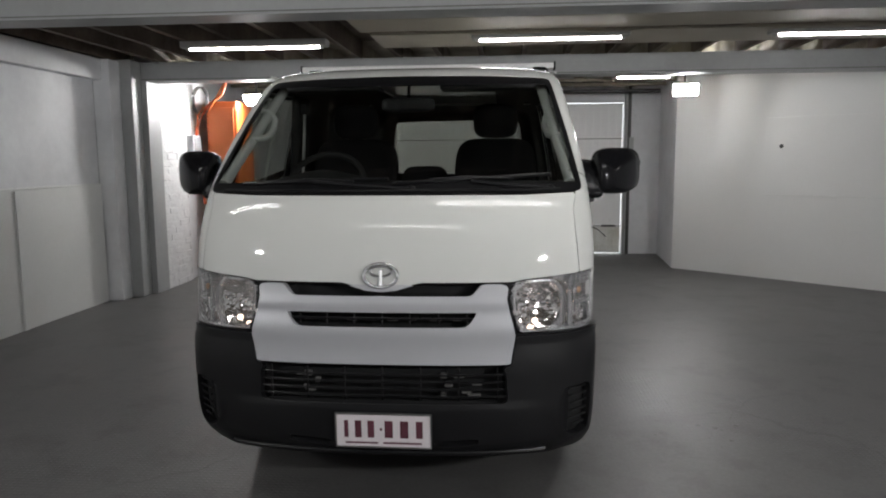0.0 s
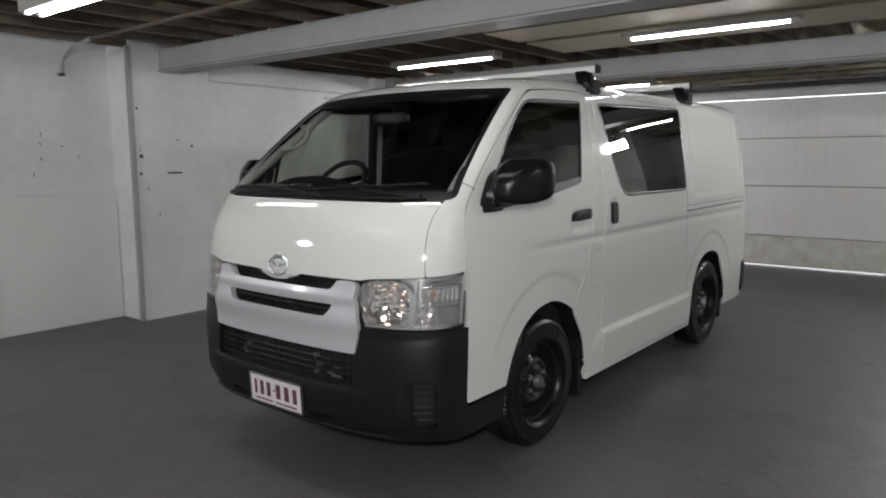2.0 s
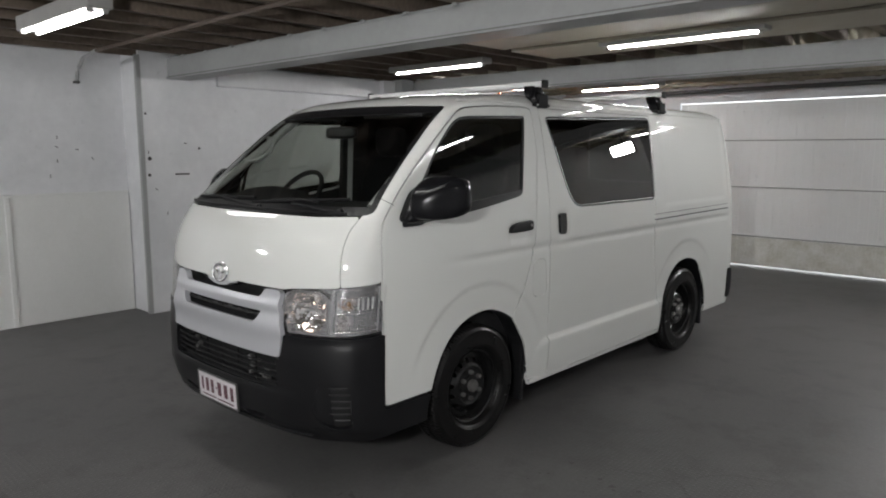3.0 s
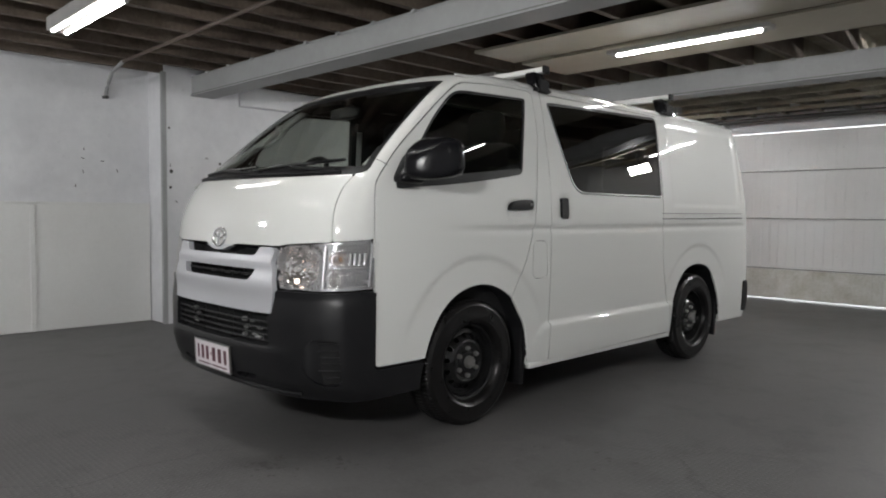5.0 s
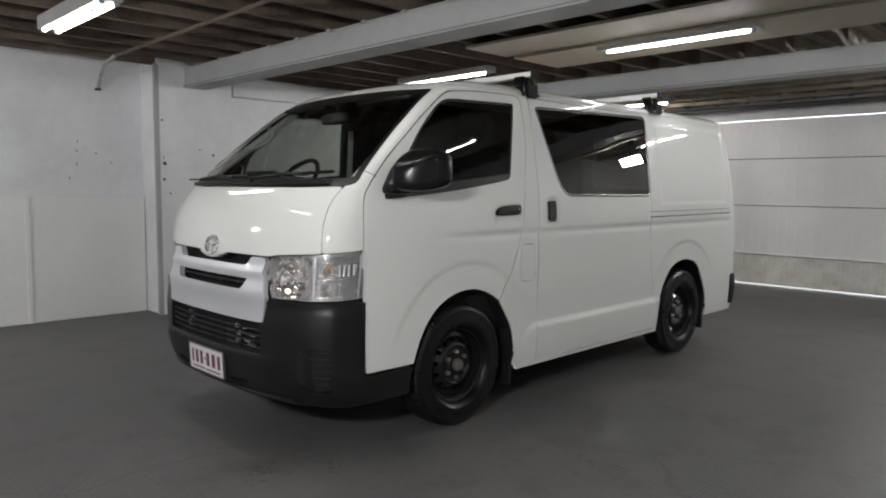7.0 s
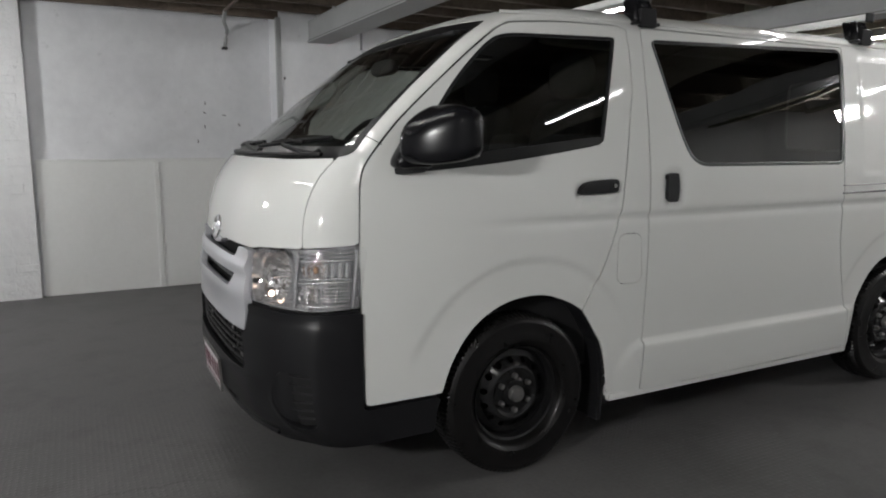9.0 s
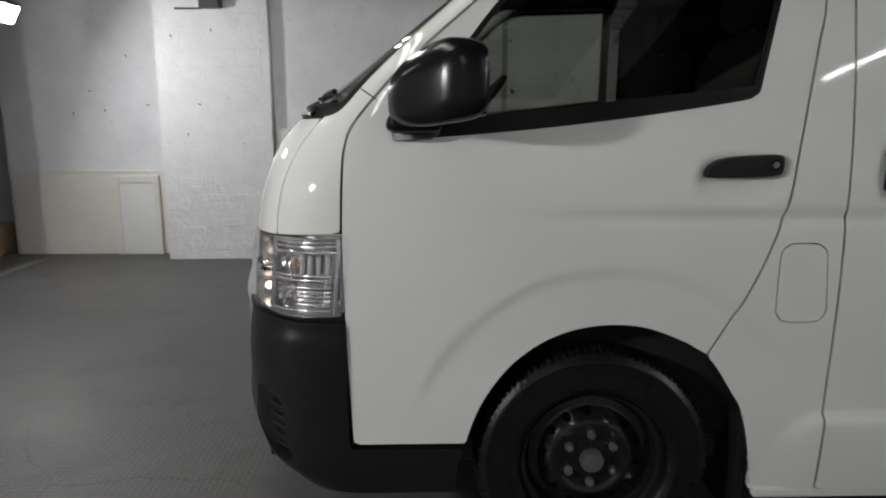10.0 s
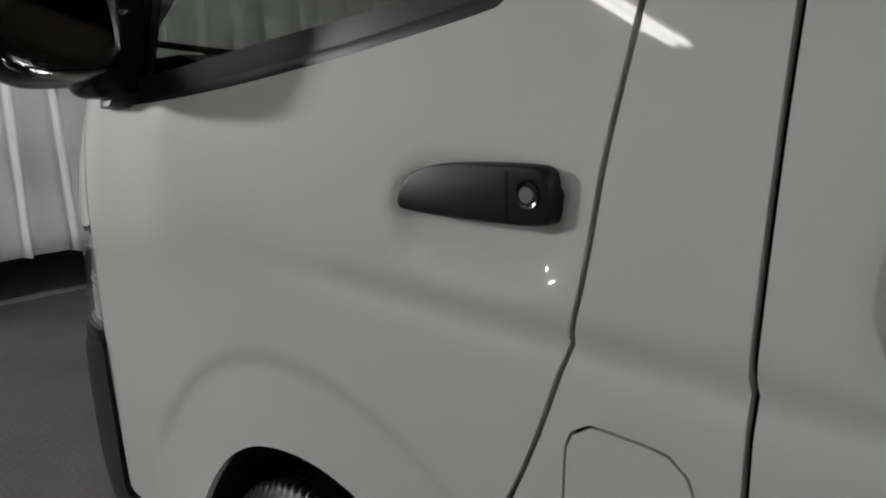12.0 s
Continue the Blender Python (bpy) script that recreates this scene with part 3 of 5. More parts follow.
tagged(mesh_object("wall_plug", lathe([(0, 0.004), (0.02, 0.004), (0.026, 0.0)], 12), DARKSTEEL), "small dark hole in the slanting wall", "wall plug").matrix_basis = pose(3.70, 5.965, 1.565, 0, 0, -130)

patch = thing("wall_patch", "faint repaired rectangle on the smooth slanting wall", "wall patch", "", "structure")
way = Vector((4.80 - 2.69, 5.05 - 6.82, 0)).normalized()
turned = Matrix.Translation((2.69, 6.82, 0)) @ Matrix.Rotation(math.atan2(way.y, way.x), 4, "Z")
part("sheet", box(1.14, 2.70, -0.004, 0.01, 1.0, 1.90, 0.002, m=turned), SMOOTHWALL, patch)
part("edge", box(1.14, 2.70, -0.008, 0.01, 0.985, 1.0, 0.002, m=turned), BOARD, patch)

# ---- back corner ----
locker = thing("machine_cabinet", "tall worn orange steel cabinet beside the brick wall", "cabinet")
part("body", box(-3.26, -2.86, 6.0, 6.55, 0.02, 2.18, 0.02), ORANGE, locker)
part("door", box(-3.22, -2.90, 5.985, 6.0, 0.15, 2.10, 0.006), ORANGE, locker)
part("plinth", box(-3.24, -2.88, 6.03, 6.52, GROUND, 0.03), DARKSTEEL, locker)
hose = tagged(mesh_object("hose", tube([(-3.30, 5.95, 0.9), (-3.36, 5.9, 1.5), (-3.34, 5.9, 1.85), (-3.22, 5.93, 2.1), (-3.02, 5.95, 2.26), (-2.95, 5.97, 2.46)], 0.02, 8), RED, smooth=True), "faded red hose hanging beside the cabinet", "hose")
box1 = thing("switch_box", "white switch box on the brick wall", "switch box")
part("case", box(-3.395, -3.30, 5.70, 5.92, 1.45, 1.75, 0.01), WALL, box1)
part("cover", box(-3.30, -3.29, 5.72, 5.90, 1.47, 1.73, 0.004), STEEL, box1)

loop = [(-3.31 + 0.10 * math.cos(a) + 0.01 * k, 5.94 + 0.012 * k, 2.18 + 0.17 * math.sin(a)) for k in range(3) for a in np.linspace(0.5, 5.8, 14)]
tagged(mesh_object("coiled_cable", tube(loop, 0.011, 8), DARKSTEEL, smooth=True), "dark cable coiled on the wall beside the cabinet", "cable")
tagged(mesh_object("orange_lead", tube([(-3.36, 5.90, 1.35), (-3.345, 5.90, 1.75), (-3.32, 5.90, 2.0), (-3.25, 5.91, 2.10), (-3.17, 5.92, 2.06), (-3.10, 5.93, 2.20), (-2.98, 5.95, 2.40)], 0.010, 8), ORANGE, smooth=True), "orange extension lead looped over the cabinet", "extension lead")

# ---- curtain across the front of the garage ----
cur = thing("curtain", "long white curtain hanging in soft folds", "curtain")


def curtain_sheet(x0, x1, y, seed):
    """Broad flat cloth with narrow upright ridges at uneven distances."""
    rng = random.Random(int(seed * 10))
    ridges, x = [], x0 + 0.1
    while x < x1:
        ridges.append((x, rng.uniform(0.055, 0.11), rng.uniform(0.018, 0.034), rng.uniform(-0.05, 0.05)))
        x += rng.uniform(0.16, 0.40)
    bm = bmesh.new()
    n, rows = int((x1 - x0) / 0.012), 16
    grid = []
    for i in range(n + 1):
        x = x0 + (x1 - x0) * i / n
        col = []
        for j in range(rows + 1):
            f = j / rows
            z = 2.46 - f * (2.46 - 0.235 - 0.015 * math.sin(3.1 * x + seed))
            w = 0.02 * math.sin(4.3 * x + seed) + 0.006 * math.sin(23.0 * x + seed + 2 * f)
            for c, high, wide, lean in ridges:
                d = (x - c - lean * (f - 0.5)) / wide
                if abs(d) < 4:
                    w += high * math.exp(-d * d) * (0.7 + 0.4 * f)
            col.append(bm.verts.new((x, y + w, z)))
        grid.append(col)
    for a, b in zip(grid, grid[1:]):
        for j in range(rows):
            bm.faces.new((a[j], b[j], b[j + 1], a[j + 1]))
    return bm


for x0, x1, y, s in ((-3.38, -1.62, -3.20, 0.3), (-1.66, 0.55, -3.16, 2.1), (0.50, 2.6, -3.2, 4.0)):
    ob = part("cloth", curtain_sheet(x0, x1, y, s), CURTAIN, cur, "", True, 180)
    mod = ob.modifiers.new("thickness", "SOLIDIFY")
    mod.thickness = 0.004
part("rail", box(-3.45, 2.7, -3.22, -3.17, 2.45, 2.49, 0.006), STEEL, cur)
structure("floor_strip", box(-3.9, 3.2, -3.15, -3.05, GROUND, GROUND + 0.006, 0.002), surface("pale strip", (0.17, 0.168, 0.167), None, 0.6), "pale concrete strip along the curtain", "floor strip")
structure("baseboard_front", box(-4.85, RIGHT, FRONT, FRONT + 0.03, GROUND, 0.35, 0.006), BROWN, "brown skirting along the front wall", "baseboard")
card = thing("carton", "worn brown cardboard carton on the floor", "carton")
part("body", box(-4.45, -4.02, -3.95, -3.62, GROUND, 0.28, 0.006), CARD, card)
part("flap", box(-4.02, -4.005, -3.94, -3.63, 0.12, 0.33, 0.002), CARD, card)
trolley = thing("trolley", "dark low trolley on wheels behind the curtain", "trolley")
part("deck", box(-2.9, -1.2, -3.95, -3.55, 0.11, 0.20, 0.01), DARKSTEEL, trolley)
for x in (-2.75, -1.35):
    for y in (-3.88, -3.62):
        w = part("wheel", lathe([(0, -0.03), (0.06, -0.03), (0.07, -0.02), (0.07, 0.02), (0.06, 0.03), (0, 0.03)], 20), RUBBER, trolley)
        w.location = (x, y, GROUND + 0.07)

# bricks of the pier and of the back wall
brick_face(pier2, -3.900, -1.90, -0.885, GROUND, 2.45, seed=3)
brick_face(wall_b, -3.352, 4.99, 5.62, GROUND, 2.45, seed=5)

# ---- the van ----
van = thing("van", "white delivery van with black bumper and roof bars", "van")

ZT = [0.18, 0.26, 0.34, 0.45, 0.60, 0.75, 0.90, 1.00, 1.08, 1.16, 1.23, 1.29, 1.35, 1.45, 1.60, 1.75, 1.83, 1.88, 1.915, 1.935, 1.945]
NOSE = [0.125, 0.030, -.034, -.053, -.055, -.040, -.026, -.014, .002, .026, .060, .110, 0.188, 0.325, 0.52, 0.715, 0.83, 0.92, 1.10, 1.40, 1.75]
HALF = [.812, .828, .836, .841, .845, .848, .848, .848, .847, .843, .838, .831, .823, .809, .785, .758, .738, .712, .650, .55, .40]
BEND = [.38, .378, .367, .355, .355, .355, .356, .349, .343, .342, .335, .30, .255, .195, .155, .145, .165, .24, .34, .45, .5]
TAIL = [4.53, 4.60, 4.63, 4.64, 4.61, 4.60, 4.585, 4.58, 4.575, 4.57, 4.565, 4.56, 4.555, 4.545, 4.525, 4.505, 4.485, 4.45, 4.38, 4.24, 3.9]
BULGE = [.04, .042, .043, .045, .045, .045, .044, .041, .037, .026, .015, .005, 0, 0, 0, 0, 0, 0, 0, 0, 0]


def smooth_curve(xs, ys):
    """A monotone cubic through the points."""
    xs, ys = np.array(xs, float), np.array(ys, float)
    h, d = np.diff(xs), np.diff(ys) / np.diff(xs)
    m = np.zeros(len(xs))
    m[0], m[-1] = d[0], d[-1]
    for i in range(1, len(xs) - 1):
        if d[i - 1] * d[i] > 0:
            a, b = 2 * h[i] + h[i - 1], h[i] + 2 * h[i - 1]
            m[i] = (a + b) / (a / d[i - 1] + b / d[i])

    def f(q):
        q = np.clip(np.asarray(q, float), xs[0], xs[-1])
        i = np.clip(np.searchsorted(xs, q) - 1, 0, len(xs) - 2)
        t = (q - xs[i]) / h[i]
        return ys[i] * (2 * t**3 - 3 * t**2 + 1) + h[i] * m[i] * (t**3 - 2 * t**2 + t) + ys[i + 1] * (-2 * t**3 + 3 * t**2) + h[i] * m[i + 1] * (t**3 - t**2)
    return f


nose, half, bend, tail, bulge = (smooth_curve(ZT, v) for v in (NOSE, HALF, BEND, TAIL, BULGE))
power = smooth_curve([0.18, 1.08, 1.29, 1.945], [2.8, 2.8, 2.6, 2.6])


def ease(v, a, b):
    t = np.clip((v - a) / (b - a), 0, 1)
    return t * t * (3 - 2 * t)


def front_y(x, z):
    r = np.clip(np.abs(x) / half(z), 0, 1)
    return nose(z) + bend(z) * (1 - (1 - r**power(z)) ** (1 / power(z)))


def relief(y, z):
    """How far the pressed lines of the side stand out."""
    out = (0.004 * ease(z, 1.045, 1.075) - 0.008 * np.exp(-((z - 1.043) / np.where(z > 1.043, 0.007, 0.021)) ** 2)) * ease(y, 0.65, 1.25) * (1 - ease(y, 4.3, 4.45))
    ring = np.hypot(y - 1.04, z - 0.33)
    out = out + 0.008 * (ease(ring, 0.555, 0.571) - 1) * ease(z, 0.46, 0.66)
    ring = np.hypot(y - 3.57, z - 0.33)
    out = out + 0.008 * (ease(ring, 0.555, 0.571) - 1) * ease(z, 0.46, 0.66)
    crease = 0.475 - 0.15 * (1 - ease(y, 1.47, 1.66)) ** 2
    out = out + 0.020 * (1 - ease(z - crease, -0.010, 0.006)) * ease(y, 1.46, 1.66) * (1 - ease(y, 3.1, 3.2))
    inset = np.minimum(np.minimum(y - 3.16, 4.30 - y), np.minimum(z - 1.20, 1.80 - z))
    out = out - 0.0055 * ease(inset, -0.008, 0.008)
    out = out - 0.009 * np.exp(-((y - 4.385) / 0.014) ** 2) * ease(z, 1.22, 1.26) * (1 - ease(z, 1.74, 1.78))
    out = out - 0.016 * ease(1 - ((np.abs(y - 1.366) / 0.118) ** 4 + (np.abs(z - 1.142) / 0.060) ** 4) ** 0.25, 0, 0.22)
    out = out - 0.010 * ease(1 - ((np.abs(y - 1.787) / 0.062) ** 4 + (np.abs(z - 1.160) / 0.092) ** 4) ** 0.25, 0, 0.3)
    return out


def side_x(y, z):
    r = np.clip(1 - (y - nose(z)) / bend(z), 0, 1)
    return half(z) * (1 - r**power(z)) ** (1 / power(z)) + relief(y, z)


def shell_grid():
    """Points of half the body, rows by height, columns from the nose's middle round the corner and along the side to the tail's middle."""
    low = np.linspace(0.19, 1.82, 112)
    s = np.linspace(0, 1, 34)[1:]
    high = 1.82 + 0.125 * (1 - (1 - s) ** 2.2)
    rows = np.concatenate([low, high])
    grid = []
    for z in rows:
        a = np.linspace(0, math.pi / 2, 600)
        e = 2 / float(power(z))
        w, b, n0, t0 = float(half(z)), float(bend(z)), float(nose(z)), float(tail(z))
        x, y = w * np.sin(a) ** e, n0 + b * (1 - np.cos(a) ** e)
        u = x + y - n0
        q = np.linspace(0, u[-1], 76)
        cx, cy = np.interp(q, u, x), np.interp(q, u, y)
        back = 0.16
        sy = np.linspace(n0 + b, t0 - back, 216)[1:]
        sx = np.full(len(sy), w)
        e2 = 2 / 3.6
        rx, ry = w * np.sin(a) ** e2, back * np.cos(a) ** e2
        ru = (w - rx) + ry
        q = np.linspace(0, ru[0], 44)[1:]
        bx, by = np.interp(q, ru[::-1], rx[::-1]), t0 - back + np.interp(q, ru[::-1], ry[::-1])
        px, py = np.concatenate([cx, sx, bx]), np.concatenate([cy, sy, by])
        flank = ease(py, n0 + 0.55 * b, n0 + 1.0 * b) * (1 - ease(py, t0 - back, t0 - 0.3 * back))
        px = px + relief(py, z) * flank
        grid.append(np.stack([px, py, np.full(len(px), z)], 1))
    return np.array(grid)


SHELL = shell_grid()
SX, SY, SZ = SHELL[..., 0], SHELL[..., 1], SHELL[..., 2]
# length along the skin from the middle of the nose, as on a slightly rounder nose
round_x = np.clip(SX / half(SZ), 0, 1)
SU = np.where(SY < nose(SZ) + bend(SZ), SX + (bend(SZ) + bulge(SZ)) * (1 - (1 - round_x**2.6) ** (1 / 2.6)), half(SZ) + SY - nose(SZ) + bulge(SZ))


def grid_normals(p):
    du, dv = np.gradient(p, axis=1), np.gradient(p, axis=0)
    n = np.cross(du, dv)
    return n / np.maximum(np.linalg.norm(n, axis=-1, keepdims=True), 1e-9)


NORMAL = grid_normals(SHELL)
if NORMAL[40, 150, 0] < 0:
    NORMAL = -NORMAL


def rounded(points, times=2, closed=True):
    """Rounds the corners of a polygon."""
    p = [tuple(q) for q in points]
    for _ in range(times):
        out = []
        for a, b in zip(p, p[1:] + p[:1]):
            out += [(0.75 * a[0] + 0.25 * b[0], 0.75 * a[1] + 0.25 * b[1]), (0.25 * a[0] + 0.75 * b[0], 0.25 * a[1] + 0.75 * b[1])]
        p = out
    return p


def curve_through(points, n=5):
    """More points on a smooth curve through an open row of points."""
    p = [np.array(q, float) for q in points]
    p = [2 * p[0] - p[1], *p, 2 * p[-1] - p[-2]]
    out = []
    for a, b, c, d in zip(p, p[1:], p[2:], p[3:]):
        for k in range(n):
            t = k / n
            out.append(tuple(0.5 * (2 * b + (c - a) * t + (2 * a - 5 * b + 4 * c - d) * t * t + (3 * b - a - 3 * c + d) * t**3)))
    return out + [tuple(p[-2])]


def inside_distance(poly, a, b):
    """Signed distance to a polygon in the plane of a and b: below zero within."""
    best = np.full(a.shape, 9.0)
    odd = np.zeros(a.shape, bool)
    for (x0, y0), (x1, y1) in zip(poly, poly[1:] + poly[:1]):
        dx, dy = x1 - x0, y1 - y0
        t = np.clip(((a - x0) * dx + (b - y0) * dy) / max(dx * dx + dy * dy, 1e-12), 0, 1)
        best = np.minimum(best, np.hypot(a - x0 - t * dx, b - y0 - t * dy))
        if y0 != y1:
            odd ^= ((y0 > b) != (y1 > b)) & (a < (x1 - x0) * (b - y0) / (y1 - y0) + x0)
    return np.where(odd, -best, best)


def clip_grid(points, field, flip=False, mirror=False, both=False):
    """The part of a grid where the field is below zero, cut along its zero line."""
    bm = bmesh.new()
    made = {}
    rows, cols = field.shape
    for sign in ((1, -1) if both else ((-1,) if mirror else (1,))):
        turn = flip ^ (sign < 0)

        def corner(i, j):
            key = (sign, i, j) if not (both and points[i, j, 0] < 1e-6) else (0, i, j)
            if key not in made:
                p = points[i, j]
                made[key] = bm.verts.new((sign * p[0], p[1], p[2]))
            return made[key]

        def crossing(i, j, k, l):
            if (k, l) < (i, j):
                i, j, k, l = k, l, i, j
            key = (sign, i, j, k, l)
            if key not in made:
                f, g = field[i, j], field[k, l]
                p = points[i, j] + (points[k, l] - points[i, j]) * (f / (f - g))
                made[key] = bm.verts.new((sign * p[0], p[1], p[2]))
            return made[key]
        neg = field < 0
        count = neg[:-1, :-1].astype(int) + neg[1:, :-1] + neg[:-1, 1:] + neg[1:, 1:]
        for i, j in zip(*np.nonzero(count)):
            ring = ((i, j), (i, j + 1), (i + 1, j + 1), (i + 1, j))
            verts = []
            for (a, b), (c, d) in zip(ring, ring[1:] + ring[:1]):
                if neg[a, b]:
                    verts.append(corner(a, b))
                if neg[a, b] != neg[c, d]:
                    verts.append(crossing(a, b, c, d))
            verts = list(dict.fromkeys(verts))
            if len(verts) > 2:
                try:
                    bm.faces.new(verts[::-1] if turn else verts)
                except ValueError:
                    pass
    return bm


def edge_rim(bm, depth, shift=None):
    """Turns the open edges of a sheet inwards, which gives it a visible thickness."""
    bm.normal_update()
    inward = {v: v.normal.copy() for v in bm.verts}
    edges = [e for e in bm.edges if e.is_boundary and (e.verts[0].co.x ** 2 > 1e-8 or e.verts[1].co.x ** 2 > 1e-8)]
    source = {}
    for e in edges:
        for v in e.verts:
            source[tuple(np.round(v.co, 6))] = inward[v]
    out = bmesh.ops.extrude_edge_only(bm, edges=edges)["geom"]
    for v in (g for g in out if isinstance(g, bmesh.types.BMVert)):
        n = source.get(tuple(np.round(v.co, 6)), v.normal)
        v.co -= n * depth
    return bm


def panel(name, field, material, parent=None, lift=0.0, rim=0.014, both=False, mirror=False, label="", area=None):
    """A piece of the body's skin, where the field is below zero."""
    p = SHELL + NORMAL * (lift[..., None] if isinstance(lift, np.ndarray) else lift)
    bm = clip_grid(p, field, flip=FLIP, mirror=mirror, both=both)
    if rim:
        edge_rim(bm, rim)
    return part(name, bm, material, parent or van, label, True, 50)


# which way round the grid's faces must go
FLIP = bool(np.dot(np.cross(SHELL[40, 151] - SHELL[40, 150], SHELL[41, 151] - SHELL[40, 151]), NORMAL[40, 150]) < 0)

SIDE = SY > nose(SZ) + 0.45 * bend(SZ)
FAR = 9.0


def side_field(poly):
    return np.where(SIDE, inside_distance(poly, SY, SZ), FAR)


def front_field(poly):
    return np.where(SY < nose(SZ) + 1.01 * bend(SZ), inside_distance(poly, SX, SZ), FAR)


def wrap_field(poly):
    """In metres along the skin from the middle of the nose."""
    return np.where(SY < nose(SZ) + 1.6 * bend(SZ), inside_distance(poly, SU, SZ), FAR)


ARCH_F = curve_through([(0.61, 0.0), (0.615, 0.30), (.64, .40), (.682, .515), (.758, .623), (.849, .696), (.95, .735), (1.062, .746), (1.171, .726), (1.304, .658), (1.386, .545), (1.422, .476), (1.455, .30), (1.462, .0)])
ARCH_R = curve_through([(3.145, 0.0), (3.145, .27), (3.165, .42), (3.20, .53), (3.31, .665), (3.43, .73), (3.575, .748), (3.70, .73), (3.79, .69), (3.88, .59), (3.93, .49), (3.975, .36), (3.995, .0)])
DOOR = [*curve_through([(.326, .40), (.317, .63), (.311, .87), (.311, 1.02), (.317, 1.17), (.325, 1.23), (.343, 1.28), (.406, 1.358), (.51, 1.465), (.74, 1.66), (.89, 1.775), (.94, 1.805), (.99, 1.822), (1.23, 1.842), (1.53, 1.848)]),
        *curve_through([(1.572, 1.835), (1.577, 1.60), (1.557, 1.48), (1.516, 1.23), (1.49, 1.06), (1.42, .86), (1.31, .66)]), (1.06, .40)]
SLIDE = [(1.652, 1.848), (1.656, 1.4), (1.652, 1.06), (1.655, .87), (1.645, .47), (1.64, .25), (3.12, .262), (3.10, .45), (3.03, .68), (3.0, .85), (2.995, 1.25), (3.035, 1.848)]
DOOR_WINDOW = rounded([(.43, 1.250), (.62, 1.466), (.72, 1.598), (.823, 1.700), (.885, 1.752), (.955, 1.780), (1.15, 1.786), (1.47, 1.796), (1.506, 1.797), (1.497, 1.76), (1.414, 1.40), (1.406, 1.356), (1.36, 1.343), (1.05, 1.298), (.78, 1.268), (.48, 1.246)], 2)
SLIDE_WINDOW = rounded([(1.70, 1.80), (1.76, 1.802), (2.9, 1.834), (3.025, 1.838), (3.02, 1.76), (2.992, 1.32), (2.988, 1.247), (2.90, 1.247), (2.08, 1.25), (1.97, 1.25), (1.90, 1.285), (1.85, 1.37), (1.80, 1.50), (1.715, 1.745)], 2)
SCREEN = rounded([(-0.5, 1.300), (.38, 1.302), (.70, 1.305), (.80, 1.305), (.79, 1.36), (.742, 1.60), (.70, 1.79), (.69, 1.832), (.62, 1.835), (.3, 1.846), (-0.5, 1.852)], 2)
HEADLIGHT = [(.543, .90), (.548, .945), (.575, .968), (.70, .978), (.84, .984), (1.03, .992), (1.222, 1.000), (1.245, .99), (1.247, .775), (1.10, .770), (.93, .768), (.61, .766), (.585, .775), (.562, .83)]
GRILLE = [(-0.3, .963), (.50, .963), (.535, .952), (.525, .90), (.545, .83), (.565, .76), (.545, .648), (-0.3, .648)]
SLOT_A = [(-0.3, .932), (.012, .931), (.07, .938), (.115, .952), (.16, .959), (.41, .9605), (.395, .945), (.372, .922), (.355, .915), (-0.3, .914)]
SLOT_B = [(-0.3, .851), (.392, .853), (.37, .825), (.35, .803), (.335, .797), (-0.3, .795)]
MESH = [(-0.3, .637), (.505, .637), (.522, .62), (.53, .51), (.515, .497), (-0.3, .494)]
HOODEDGE = [(-0.3, .9655), (-0.3, .934), (.010, .934), (.065, .941), (.11, .955), (.16, .9655), (.55, .9665), (.60, .975), (.72, .982), (.84, .987), (.945, .989), (.925, 1.08), (.905, 1.17), (.895, 1.24), (.905, 1.303), (.60, 1.296), (-0.3, 1.296)]
LID = [(y + sy * 0.036 + 0.036 * math.cos(radians(a)), z + sz * 0.036 + 0.036 * math.sin(radians(a))) for y, z, sy, sz, a0 in
       ((1.484, 0.752, 1, 1, 180), (1.623, 0.752, -1, 1, 270), (1.613, 0.970, -1, -1, 0), (1.485, 0.970, 1, -1, 90)) for a in range(a0, a0 + 91, 15)]

f_arch_f, f_arch_r = side_field(ARCH_F), side_field(ARCH_R)
arches = np.minimum(f_arch_f, f_arch_r)
f_door, f_slide = side_field(DOOR), side_field(SLIDE)
f_dwin, f_swin = side_field(DOOR_WINDOW), side_field(SLIDE_WINDOW)
f_screen, f_light = front_field(SCREEN), wrap_field(HEADLIGHT)
f_grille, f_slot_a, f_slot_b, f_mesh = (wrap_field(v) for v in (GRILLE, SLOT_A, SLOT_B, MESH))
f_hood, f_lid = wrap_field(HOODEDGE), side_field(LID)
# the black bumper: below the lamps in front, up to the door's front edge, and the strip under the door
f_bumper = np.maximum(np.maximum(SY - 0.32, SZ - 0.764), 0.276 - 0.026 * ease(SU, 0.6, 1.0) - SZ)
f_sill = np.maximum(np.maximum(SY - 0.66, SZ - 0.394), np.maximum(0.25 - SZ, 0.30 - SY))
f_tailbump = np.maximum(np.maximum(4.43 - SY, SZ - 0.56), 0.30 - SZ)
f_rear = np.where(SY > 4.35, inside_distance(rounded([(-0.9, 1.30), (0.62, 1.30), (0.66, 1.34), (0.62, 1.78), (0.58, 1.82), (-0.9, 1.82)], 2), SX, SZ), FAR)
GAP = 0.0034
NOSEZONE = np.maximum(SY - 0.32, SZ - 0.966)
f_front_all = np.minimum(np.minimum(f_light, NOSEZONE), np.minimum(f_bumper, f_sill))

